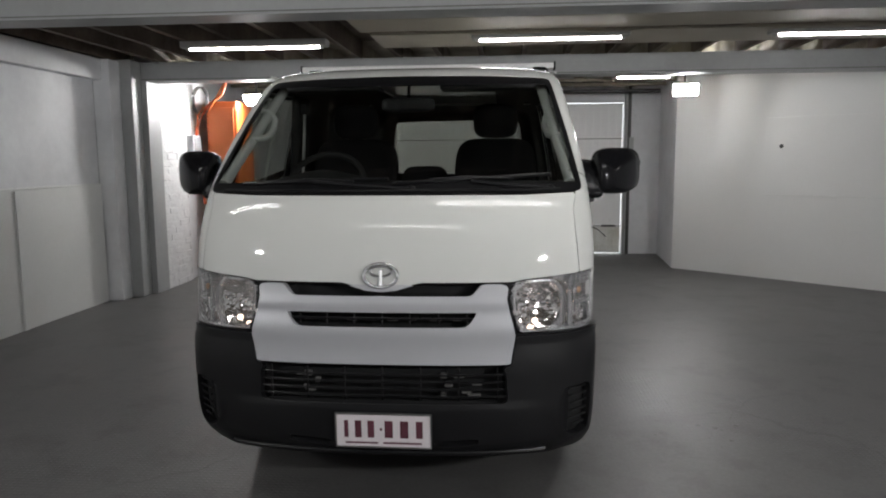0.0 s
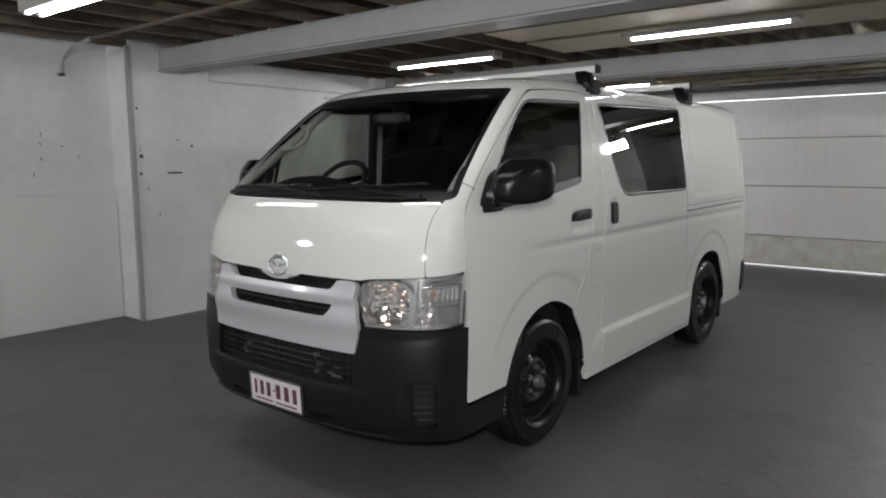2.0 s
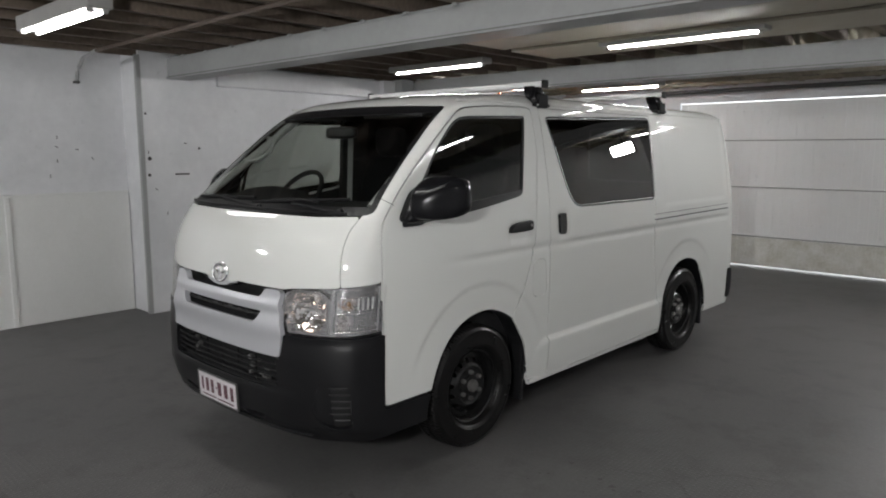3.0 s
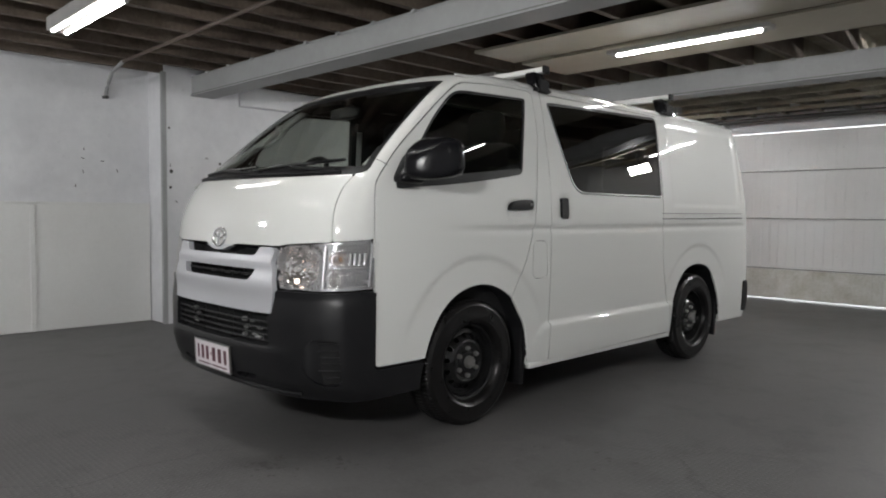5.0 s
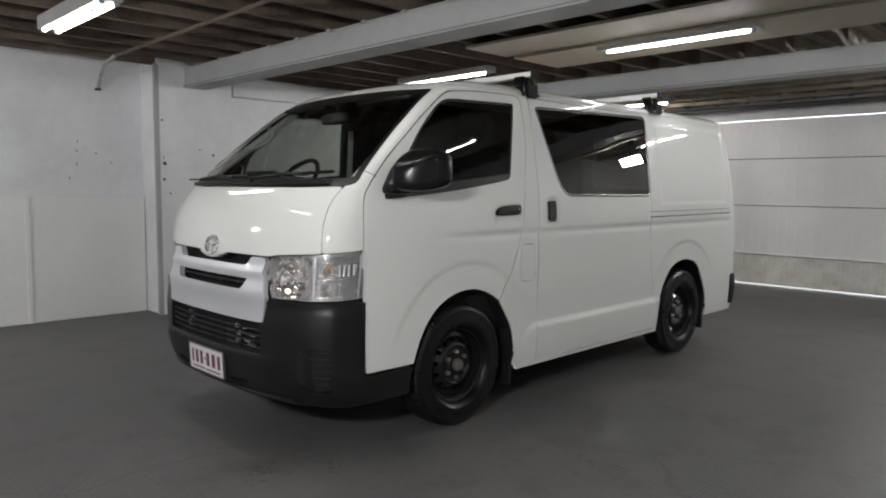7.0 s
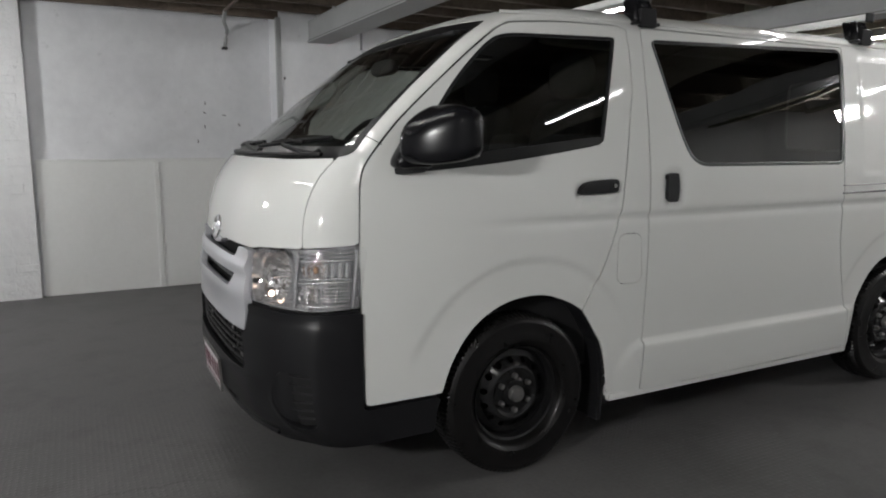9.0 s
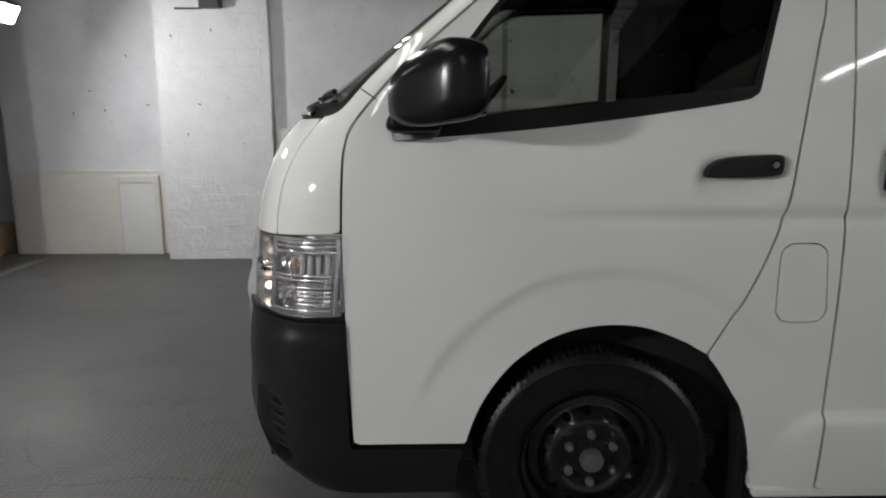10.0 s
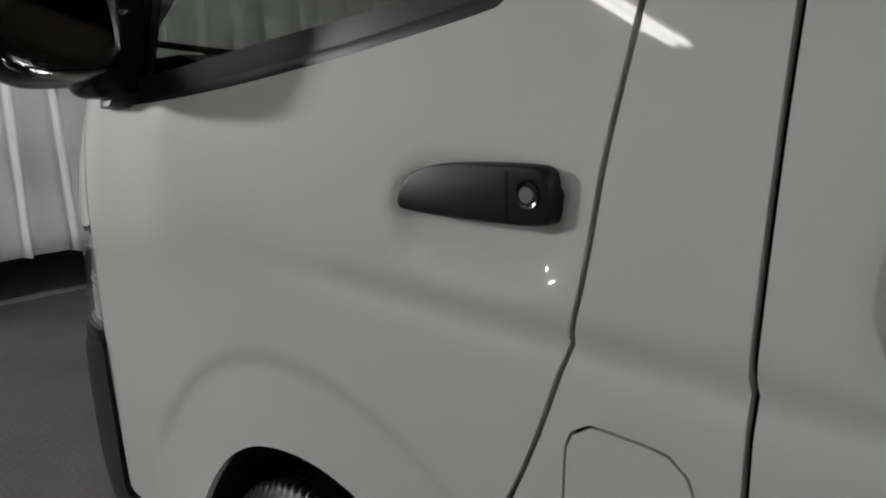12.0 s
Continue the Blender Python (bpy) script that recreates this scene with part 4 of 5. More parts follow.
# skin: all that is left between the openings
f_body = np.maximum.reduce([-(f_front_all - GAP), -(f_hood - GAP), -(f_door - GAP), -(f_slide - GAP), -f_screen, -arches, -(f_lid - GAP * 0.55), -(f_tailbump - GAP), -f_rear, 0.245 - SZ])
body = panel("body", f_body, PAINT, both=True, label="glossy white steel body shell")
bm = bmesh.new()
last = SHELL[-1]
ring = [bm.verts.new(p) for p in last] + [bm.verts.new((-p[0], p[1], p[2])) for p in last[::-1] if p[0] > 1e-6]
bm.faces.new(list(dict.fromkeys(ring)))
bmesh.ops.remove_doubles(bm, verts=bm.verts, dist=1e-5)
bmesh.ops.recalc_face_normals(bm, faces=bm.faces)
part("roof_skin", bm, PAINT, van)
panel("bonnet", np.maximum(f_hood + GAP * 0.3, -1.0), PAINT, both=True, label="glossy white bonnet with a rounded nose")

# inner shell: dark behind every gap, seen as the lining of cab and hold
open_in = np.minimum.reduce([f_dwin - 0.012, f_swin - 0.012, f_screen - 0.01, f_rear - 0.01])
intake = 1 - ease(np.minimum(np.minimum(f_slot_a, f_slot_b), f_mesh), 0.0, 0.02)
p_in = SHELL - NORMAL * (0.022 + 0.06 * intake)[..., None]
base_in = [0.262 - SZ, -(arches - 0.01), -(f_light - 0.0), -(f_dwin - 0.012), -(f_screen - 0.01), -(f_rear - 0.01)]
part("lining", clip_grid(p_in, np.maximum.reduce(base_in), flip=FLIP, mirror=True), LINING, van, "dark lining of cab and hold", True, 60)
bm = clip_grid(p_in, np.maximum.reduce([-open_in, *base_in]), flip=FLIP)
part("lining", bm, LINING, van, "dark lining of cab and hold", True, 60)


def ribbon(name, poly, width, lift, material, parent, mirror=False, label="", depth=0.008):
    """A rubber edge of even width along the inside of a window's outline."""
    pts = []
    for (y0, z0), (y1, z1) in zip(poly, poly[1:] + poly[:1]):
        n = max(1, int(math.hypot(y1 - y0, z1 - z0) / 0.03))
        pts += [np.array((y0 + (y1 - y0) * k / n, z0 + (z1 - z0) * k / n)) for k in range(n)]
    turn = sum(p[0] * q[1] - q[0] * p[1] for p, q in zip(pts, pts[1:] + pts[:1]))
    s = -1 if mirror else 1
    bm = bmesh.new()
    rows = []
    for k, p in enumerate(pts):
        along = pts[(k + 1) % len(pts)] - pts[k - 1]
        along = along / max(np.linalg.norm(along), 1e-9)
        inward = np.array((-along[1], along[0])) * (1 if turn > 0 else -1)
        row = []
        for off, up in ((-0.002, -depth), (-0.002, 0.0), (width * 0.5, 0.0015), (width, 0.0), (width, -depth)):
            y, z = p + inward * off
            row.append(bm.verts.new((s * (float(side_x(y, z)) + lift + up), y, z)))
        rows.append(row)
    for a, c in zip(rows, rows[1:] + rows[:1]):
        for k in range(4):
            bm.faces.new((a[k], a[k + 1], c[k + 1], c[k]))
    bmesh.ops.recalc_face_normals(bm, faces=bm.faces)
    return part(name, bm, material, parent, label, True, 40)


def door_set(mirror):
    ob = panel("front_door", np.maximum.reduce([f_door + GAP, -arches, -f_dwin]), PAINT, mirror=mirror, label="white cab door with a framed window")
    panel("window_glass", f_dwin + 0.003, TINTED, ob, -0.010, 0, mirror=mirror, label="tinted side window")
    ribbon("window_seal", DOOR_WINDOW, 0.015, -0.003, SEAL, ob, mirror, "black rubber window seal")
    s = -1 if mirror else 1
    # lower window strip and quarter post
    strip = np.maximum.reduce([f_dwin + 0.001, SZ - (1.244 + (SY - 0.43) * 0.105 + 0.038)])
    panel("window_strip", strip, SEAL, ob, -0.003, 0.008, mirror=mirror)
    post_field = np.maximum.reduce([f_dwin + 0.001, np.abs(SY - 0.605 - (SZ - 1.29) * 0.16) - 0.011])
    panel("quarter_post", post_field, SEAL, ob, -0.006, 0.006, mirror=mirror)
    return ob


door = door_set(False)
right_door = door_set(True)
slide = panel("sliding_door", np.maximum.reduce([f_slide + GAP, -arches, -f_swin]), PAINT, label="white sliding side door with a large window")
blank = panel("side_panel", np.maximum.reduce([f_slide + GAP, -arches]), PAINT, mirror=True, label="plain white side panel")
for mirror, owner in ((False, slide),):
    panel("window_glass", f_swin + 0.003, PRIVACY, owner, -0.004, 0, mirror=mirror, label="dark tinted side window")
    ribbon("window_seal", SLIDE_WINDOW, 0.017, -0.001, SEAL, owner, mirror, "black window border")
panel("fuel_flap", f_lid + GAP * 0.4, PAINT, label="white fuel flap with rounded corners")

# windscreen
screen = panel("windscreen", f_screen + 0.002, CLEAR, lift=-0.005, rim=0, both=True, label="clear curved windscreen")
edge_zone = (f_screen > -0.022) | (SZ < 1.345) | (SZ > 1.795)
panel("screen_border", np.where(edge_zone, f_screen, 0.02), SEAL, screen, -0.002, 0.004, both=True, label="black edge of the windscreen")

panel("rear_window", f_rear + 0.002, TINTED, lift=-0.004, rim=0, both=True, label="tinted rear window")

# bumper, grille and lamps
f_bump = np.maximum.reduce([np.minimum(f_bumper, f_sill) + GAP, -(f_grille - GAP), -(f_light - GAP), -f_mesh, -arches])
fog_hole = wrap_field(rounded([(.785, .45), (.80, .405), (.86, .352), (.92, .338), (1.03, .340), (1.045, .37), (1.045, .53), (1.03, .548), (.87, .550), (.82, .53)], 1))
plate_slot = wrap_field(rounded([(.205, .318), (.40, .330), (.405, .350), (.39, .357), (.205, .345)], 1))
away = np.hypot(SU - 1.07, 0.014) - 0.014
corner = 0.012 * np.exp(-away / 0.11) * ease(0.755 - SZ, 0.0, 0.05) * ease(SZ, 0.22, 0.34)
ledge = 0.008 * ease(0.505 - SZ, 0, 0.03) * ease(SZ, 0.25, 0.36) * (1 - ease(SU, 0.55, 0.75))
lips = 0.005 * ease(SZ, 0.738, 0.750) + 0.014 * ease(0.300 - SZ, 0, 0.012) * (1 - ease(SU, 0.70, 0.9)) + 0.005 * np.exp(-((fog_hole - 0.008) / 0.010) ** 2) * ease(1.0 - SU, 0.0, 0.06) * (1 - ease(SZ, 0.43, 0.5))
bumper = panel("bumper", np.maximum.reduce([f_bump, -fog_hole, -plate_slot]), BLACKPLASTIC, lift=0.006 + corner + ledge + lips, rim=0.03, both=True, label="unpainted black plastic bumper")
for mirror in (False, True):
    panel("bumper_slot", plate_slot - 0.004, SEAL, bumper, -0.016, 0, mirror=mirror)
grille = panel("grille", np.maximum.reduce([f_grille + GAP, -f_slot_a, -f_slot_b, -(f_light - GAP)]), SILVER, lift=0.008 + 0.016 * np.exp(-((SZ - 0.785) / 0.06) ** 2) + 0.010 * np.exp(-((SZ - 0.885) / 0.022) ** 2), rim=0.03, both=True, label="silver plastic grille with two dark slots")
panel("rear_bumper", np.maximum(f_tailbump, -arches), BLACKPLASTIC, lift=0.008, rim=0.02, both=True, label="black plastic rear bumper")


def skin_point(x, z, lift=0.0):
    """A point on the nose, a little in front of the skin."""
    return Vector((x, float(front_y(x, z)) - lift, z))


def cross_bars(parent):
    # slats in the slots and the lower opening
    for z, w in ((0.825, 0.36),):
        bm = tube([skin_point(x, z, -0.012) for x in np.linspace(-w, w, 25)], 0.005, 6)
        part("slat", bm, SEAL, parent)
    for z in (0.520, 0.549, 0.578, 0.607):
        bm = tube([skin_point(x, z, -0.014) for x in np.linspace(-0.52, 0.52, 25)], 0.0042, 8)
        part("slat", bm, SEAL, parent, "", True)
    for x in np.linspace(-0.45, 0.45, 7):
        bm = tube([skin_point(x, z, -0.024) for z in (0.50, 0.57, 0.632)], 0.0042, 6)
        part("upright", bm, SEAL, parent)
    for x in np.linspace(-0.33, 0.33, 7):
        bm = tube([skin_point(x, z, -0.022) for z in (0.803, 0.825, 0.848)], 0.0045, 6)
        part("upright", bm, SEAL, parent)


cross_bars(grille)
for x, z, w, h in ((-0.30, .60, .03, .02), (-0.26, .575, .02, .02), (-0.31, .545, .02, .015), (.24, .60, .025, .02), (.26, .565, .03, .02), (.36, .52, .05, .014), (.24, .525, .02, .015)):
    p = skin_point(x, z, -0.028)
    part("cooler_fitting", box(p.x - w / 2, p.x + w / 2, p.y, p.y + 0.02, z - h / 2, z + h / 2, 0.003), NUT, grille)
# grey strips of the cooler behind the uprights
rng = random.Random(31)
for z, xs in ((0.596, (-0.33, 0.30)), (0.565, (0.37,)), (0.533, (-0.29, 0.33)), (0.818, (-0.29, -0.12, 0.04, 0.12, 0.21, 0.29))):
    for x in xs:
        w, h = rng.uniform(0.034, 0.052), rng.uniform(0.007, 0.011)
        p = skin_point(x, z, -0.030)
        part("cooler_strip", box(p.x - w / 2, p.x + w / 2, p.y, p.y + 0.012, z - h / 2, z + h / 2, 0.002), STEELDARK, grille)

lip = tube([skin_point(x, 0.286, 0.024) for x in np.linspace(-0.64, 0.64, 41)], 0.009, 8)
part("bumper_lip", lip, BLACKPLASTIC, bumper, "", True)

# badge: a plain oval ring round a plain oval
bm = tube([(0.066 * math.cos(a), 0.0, 0.046 * math.sin(a)) for a in np.linspace(0, 2 * math.pi, 48, endpoint=False)], 0.0075, 10, closed=True)
tube([(0.042 * math.cos(a), 0.0, 0.016 + 0.020 * math.sin(a)) for a in np.linspace(0, 2 * math.pi, 36, endpoint=False)], 0.006, 8, bm, True)
tube([(0, 0, 0.02), (0, 0, -0.04)], 0.010, 8, bm)
badge = part("badge", bm, CHROME, van, "chrome oval badge", True)
badge.matrix_basis = pose(0, float(front_y(0, 0.995)) - 0.008, 0.995, -12, 0, 0)

# number plate with plain bars for its writing
plate = part("number_plate", box(-0.186, 0.186, -0.006, 0.0, -0.067, 0.067, 0.004), PLATEWHITE, van, "white plate with maroon bars")
plate.matrix_basis = pose(0.008, -0.066, 0.391, 3, 0, 0)
for x, w in ((-0.145, 0.022), (-0.098, 0.036), (-0.048, 0.036), (0.022, 0.044), (0.083, 0.044), (0.142, 0.036)):
    part("bar", box(x - w * 0.36, x + w * 0.36, -0.009, -0.0065, -0.028, 0.042, 0.001), PLATEBAR, plate)
part("dot", box(-0.012, -0.004, -0.009, -0.0065, 0.002, 0.012), PLATEBAR, plate)
for x0, x1 in ((-0.15, -0.02), (0.0, 0.15)):
    part("small_bar", box(x0, x1, -0.008, -0.0065, -0.053, -0.046), PLATEBAR, plate)
frame_bm = bmesh.new()
for a in ((-0.190, 0.190, 0.066, 0.071), (-0.190, 0.190, -0.071, -0.066)):
    box(a[0], a[1], -0.010, 0.002, a[2], a[3], 0.001, bm=frame_bm)
for a in (-0.190, 0.186):
    box(a, a + 0.004, -0.010, 0.002, -0.071, 0.071, 0.001, bm=frame_bm)
part("plate_frame", frame_bm, NUT, plate)


def fog_grille(mirror):
    s = -1 if mirror else 1
    scoop = corner + 0.006 - 0.040 * ease(SU, 0.80, 0.95)
    ob = panel("fog_recess", fog_hole - 0.004, BLACKPLASTIC, bumper, scoop, 0, mirror=mirror)
    for z in np.linspace(0.375, 0.53, 6):
        pts = []
        row = int(np.argmin(np.abs(SHELL[:, 0, 2] - z)))
        for u in np.linspace(0.90 if z > 0.40 else 0.92, 1.038, 10):
            j = int(np.argmin(np.abs(SU[row] - u)))
            p = SHELL[row, j] + NORMAL[row, j] * (float(corner[row, j]) - 0.012)
            pts.append((s * p[0], p[1], z))
        part("fog_slat", tube(pts, 0.0042, 6), BLACKPLASTIC, ob)


fog_grille(False), fog_grille(True)


def on_skin(u, z, lift):
    """Place and normal of the nose at a length along the skin and a height."""
    row = int(np.argmin(np.abs(SHELL[:, 0, 2] - z)))
    j = int(np.argmin(np.abs(SU[row] - u)))
    return SHELL[row, j] + NORMAL[row, j] * lift, NORMAL[row, j]


def facet_bowl(rx, rz, depth, rings, sectors, seed):
    """A shallow bowl of flat facets that opens along -y."""
    rng = random.Random(seed)
    bm = bmesh.new()
    rows = []
    for i in range(rings + 1):
        f = 0.10 + 0.90 * i / rings
        e = 0.8
        row = []
        for k in range(sectors):
            a = 2 * math.pi * (k + 0.5 * (i % 2)) / sectors
            c, q = math.cos(a), math.sin(a)
            row.append(bm.verts.new((rx * f * math.copysign(abs(c) ** e, c), depth * (1 - f * f) + (rng.uniform(-0.0022, 0.0022) if i < rings else 0), rz * f * math.copysign(abs(q) ** e, q))))
        rows.append(row)
    for a, b2 in zip(rows, rows[1:]):
        for k in range(sectors):
            q = (k + 1) % sectors
            bm.faces.new((a[k], b2[k], b2[q]))
            bm.faces.new((a[k], b2[q], a[q]))
    bm.faces.new(rows[0])
    bmesh.ops.recalc_face_normals(bm, faces=bm.faces)
    return bm


def headlight(mirror):
    s = -1 if mirror else 1
    ob = panel("headlight", np.maximum(f_light + GAP * 0.6, -(f_light + 0.0135)), HOUSING, lift=-0.003, rim=0.05, mirror=mirror, label="clear headlight with faceted chrome reflectors")
    panel("lens", f_light + GAP * 0.6, LENS, ob, 0.003, 0.004, mirror=mirror, label="clear plastic lens")
    bowls = (("reflector", 0.706, 0.873, 0.152, 0.106, 0.066, 10, 30), ("indicator_bowl", 1.015, 0.912, 0.068, 0.030, 0.034, 5, 18), ("side_bowl", 0.985, 0.822, 0.055, 0.040, 0.034, 5, 18))
    hole = np.full(SU.shape, 9.0)
    for n, u, z, rx, rz, depth, rings, sectors in bowls:
        hole = np.minimum(hole, (np.hypot((SU - u) / rx, (SZ - z) / rz) - 0.97) * rz)
        p, normal = on_skin(u, z, -0.030)
        yaw = math.atan2(normal[0], -normal[1])
        bowl = part(n, facet_bowl(rx * (0.93 if rx > 0.1 else 0.76), rz, depth, rings, sectors, 3 + rings), REFLECTOR, ob, "faceted bowl reflector")
        bowl.matrix_basis = Matrix.Translation((s * p[0], p[1], z)) @ Matrix.Rotation(s * yaw, 4, "Z")
    panel("housing", np.maximum(f_light, -hole), HOUSING, ob, -0.034, 0.012, mirror=mirror, label="bright silver housing")
    park = part("side_lamp_bulb", pillow(-0.011, 0.011, -0.011, 0.011, -0.011, 0.011, 2, 14, 8), BULB, ob, "small lit warm bulb", True)
    park.matrix_basis = pose(s * 0.595, 0.058, 0.806)
    bulb = part("bulb", lathe([(0, -0.02), (0.009, -0.018), (0.012, 0.0), (0.012, 0.05), (0, 0.055)], 16), CHROME, ob, "", True)
    bulb.matrix_basis = Matrix.Translation((s * 0.625, 0.070, 0.880)) @ Matrix.Rotation(radians(90 + s * 16), 4, "Z")
    p, normal = on_skin(1.015, 0.912, -0.034)
    bulb = part("indicator_bulb", pillow(-0.009, 0.009, -0.009, 0.009, -0.013, 0.013, 2.2, 14, 8), AMBER, ob, "amber bulb", True)
    bulb.matrix_basis = pose(s * p[0], p[1], 0.912)
    # divider, shelves and ribs in front of the housing
    f = np.maximum.reduce([0.878 - SU, SU - 0.912, 0.775 - SZ, SZ - 0.975, f_light])
    panel("divider", f, HOUSING, ob, -0.020 + 0.008 * np.cos((SU - 0.89) * 45), 0.02, mirror=mirror)
    def bar(u0, u1, z0, z1, radius, deep, material):
        pts = []
        for t in np.linspace(0, 1, 9):
            p, normal = on_skin(u0 + (u1 - u0) * t, z0 + (z1 - z0) * t, deep)
            pts.append((s * p[0], p[1], z0 + (z1 - z0) * t))
        part("rib", tube(pts, radius, 8), material, ob, "", True, 60)
    for z in (0.803, 0.815, 0.827, 0.839, 0.851):
        bar(1.06, 1.205, z, z, 0.0045, -0.014, CHROME)
    for z, r in ((0.868, 0.006), (0.880, 0.004), (0.945, 0.005), (0.960, 0.004), (0.972, 0.004), (0.784, 0.005)):
        bar(0.93, 1.21, z, z + 0.004, r, -0.014, CHROME)
    for u in (1.085, 1.12, 1.155, 1.19):
        bar(u, u, 0.886, 0.938, 0.007, -0.020, SATIN)
    bar(1.212, 1.212, 0.782, 0.985, 0.006, -0.012, CHROME)
    return ob


headlight(False), headlight(True)


# short seam between the screen's corner and the door
for s in (1, -1):
    seam = []
    for t in np.linspace(0, 1, 9):
        y, z = 0.345 + 0.064 * t, 1.392 - 0.043 * t
        seam.append((s * (float(side_x(y, z)) + 0.0004), y, z))
    part("panel_seam", tube(seam, 0.0016, 6), SEAL, body)


# ---- wheels ----
def wheel_meshes():
    r = 0.332
    tyre = lathe([(0.205, -0.085), (0.22, -0.098), (0.26, -0.103), (0.295, -0.098), (0.318, -0.086), (0.327, -0.078), (r, -0.045), (r, -0.040), (r, -0.035), (r, -0.030), (r + .001, 0), (r, 0.030), (r, 0.035), (r, 0.040), (r, 0.045),
                  (0.327, 0.078), (0.318, 0.086), (0.306, 0.094), (0.301, 0.0975), (0.297, 0.0975), (0.293, 0.0965), (0.26, 0.103), (0.236, 0.1035), (0.229, 0.1035), (0.226, 0.101), (0.216, 0.097), (0.207, 0.085), (0.196, 0.06), (0.196, -0.06)], 288, True)
    for v in tyre.verts:
        # lugs cut into shoulders and tread
        q = math.hypot(v.co.y, v.co.z)
        if q > 0.322:
            k = int(round(math.atan2(v.co.z, v.co.y) / (2 * math.pi) * 288)) % 288
            low = 0.008 if (k + (v.co.x > 0)) % 3 == 0 else 0.0
            if 0.03 < abs(v.co.x) < 0.04:
                low = 0.008
            if q < 0.32:
                low *= 0.4
            v.co.y *= (q - low) / q
            v.co.z *= (q - low) / q
    rim = lathe([(0.203, 0.088), (0.208, 0.080), (0.203, 0.066), (0.188, 0.060), (0.184, 0.030), (0.172, 0.010), (0.172, -0.08)], 64)
    # pressed disc with a ring of vent holes
    rr = np.concatenate([np.linspace(0.030, 0.10, 12), np.linspace(0.105, 0.174, 18)])
    th = np.linspace(0, 2 * math.pi, 181)
    prof = np.interp(rr, [0.03, 0.055, 0.062, 0.092, 0.102, 0.115, 0.150, 0.174], [0.062, 0.062, 0.050, 0.050, 0.060, 0.055, 0.028, 0.024])
    grid = np.array([[(px, q * math.cos(t), q * math.sin(t)) for t in th] for q, px in zip(rr, prof)])
    field = np.full((len(rr), len(th)), -1.0)
    for k in range(14):
        a = 2 * math.pi * (k + 0.5) / 14
        cy, cz = 0.137 * math.cos(a), 0.137 * math.sin(a)
        field = np.maximum(field, 0.0125 - np.hypot(grid[..., 1] - cy, grid[..., 2] - cz))
    disc = clip_grid(grid, field)
    bmesh.ops.remove_doubles(disc, verts=disc.verts, dist=1e-5)
    bmesh.ops.recalc_face_normals(disc, faces=disc.faces)
    hub = lathe([(0.033, 0.05), (0.033, 0.078), (0.029, 0.086), (0, 0.088)], 28)
    nut = lathe([(0.0125, 0.048), (0.0125, 0.066), (0.009, 0.072), (0, 0.074)], 6)
    drum = lathe([(0, -0.02), (0.165, -0.02), (0.165, -0.10), (0, -0.10)], 40)
    return tyre, rim, disc, hub, nut, drum


first_wheel = None
for name, x, y, turn in (("front", 0.735, 1.01, 30), ("rear", 0.735, 3.575, 21), ("front", -0.735, 1.01, 180), ("rear", -0.735, 3.575, 180)):
    if first_wheel is None:
        tyre, rim, disc, hub, nut, drum = wheel_meshes()
        w = part("wheel", rim, RIMPAINT, van, "black steel wheel with a worn tyre", True, 35)
        part("tyre", tyre, RUBBER, w, "black rubber tyre", True, 35)
        part("disc", disc, RIMPAINT, w, "black pressed steel disc with holes", True, 40)
        part("hub_cap", hub, NUT, w, "", True, 40)
        part("brake_drum", drum, DARKSTEEL, w)
        n0 = part("wheel_nut", nut, NUT, w)
        n0.location = (0, 0.072, 0)
        for k in range(1, 6):
            n = new("wheel_nut", n0.data)
            n.parent, n.location = w, (0, 0.072 * math.cos(k * math.pi / 3), 0.072 * math.sin(k * math.pi / 3))
        first_wheel = w
    else:
        w = copy_thing(first_wheel, pose(0, 0, 0))
    w.matrix_basis = Matrix.Translation((x * 0.988, y, 0.325)) @ (Matrix.Rotation(math.pi, 4, "Z") if x < 0 else Matrix.Identity(4)) @ Matrix.Diagonal((1, 1.024, 1.024, 1)) @ Matrix.Rotation(radians(turn), 4, "X")

for s in (1, -1):
    for arch in (ARCH_F, ARCH_R):
        bm = bmesh.new()
        inner = [(y, max(z, 0.27)) for y, z in arch]
        rows = [[bm.verts.new((s * x, y, z)) for y, z in inner] for x in (0.832, 0.60, 0.42)]
        for a, b in zip(rows, rows[1:]):
            for k in range(len(inner) - 1):
                bm.faces.new((a[k], a[k + 1], b[k + 1], b[k]))
        bm.faces.new(rows[-1])
        part("arch_liner", bm, BLACKPLASTIC, van, "", True, 60)
    for y0, z1 in ((1.425, 0.56), (3.955, 0.50)):
        bm = box(0.60 if s > 0 else -0.812, 0.812 if s > 0 else -0.60, y0, y0 + 0.03, 0.135, z1, 0.006)
        part("mud_flap", bm, BLACKPLASTIC, van, "black mud flap")
part("underbody", box(-0.66, 0.66, 0.50, 4.25, 0.25, 0.34, 0.03), DARKSTEEL, van, "dark underbody")
for s in (-1, 1):
    part("sill_lip", box(s * 0.826 - 0.015, s * 0.826 + 0.015, 1.47, 3.14, 0.224, 0.258, 0.008), PAINT, van)


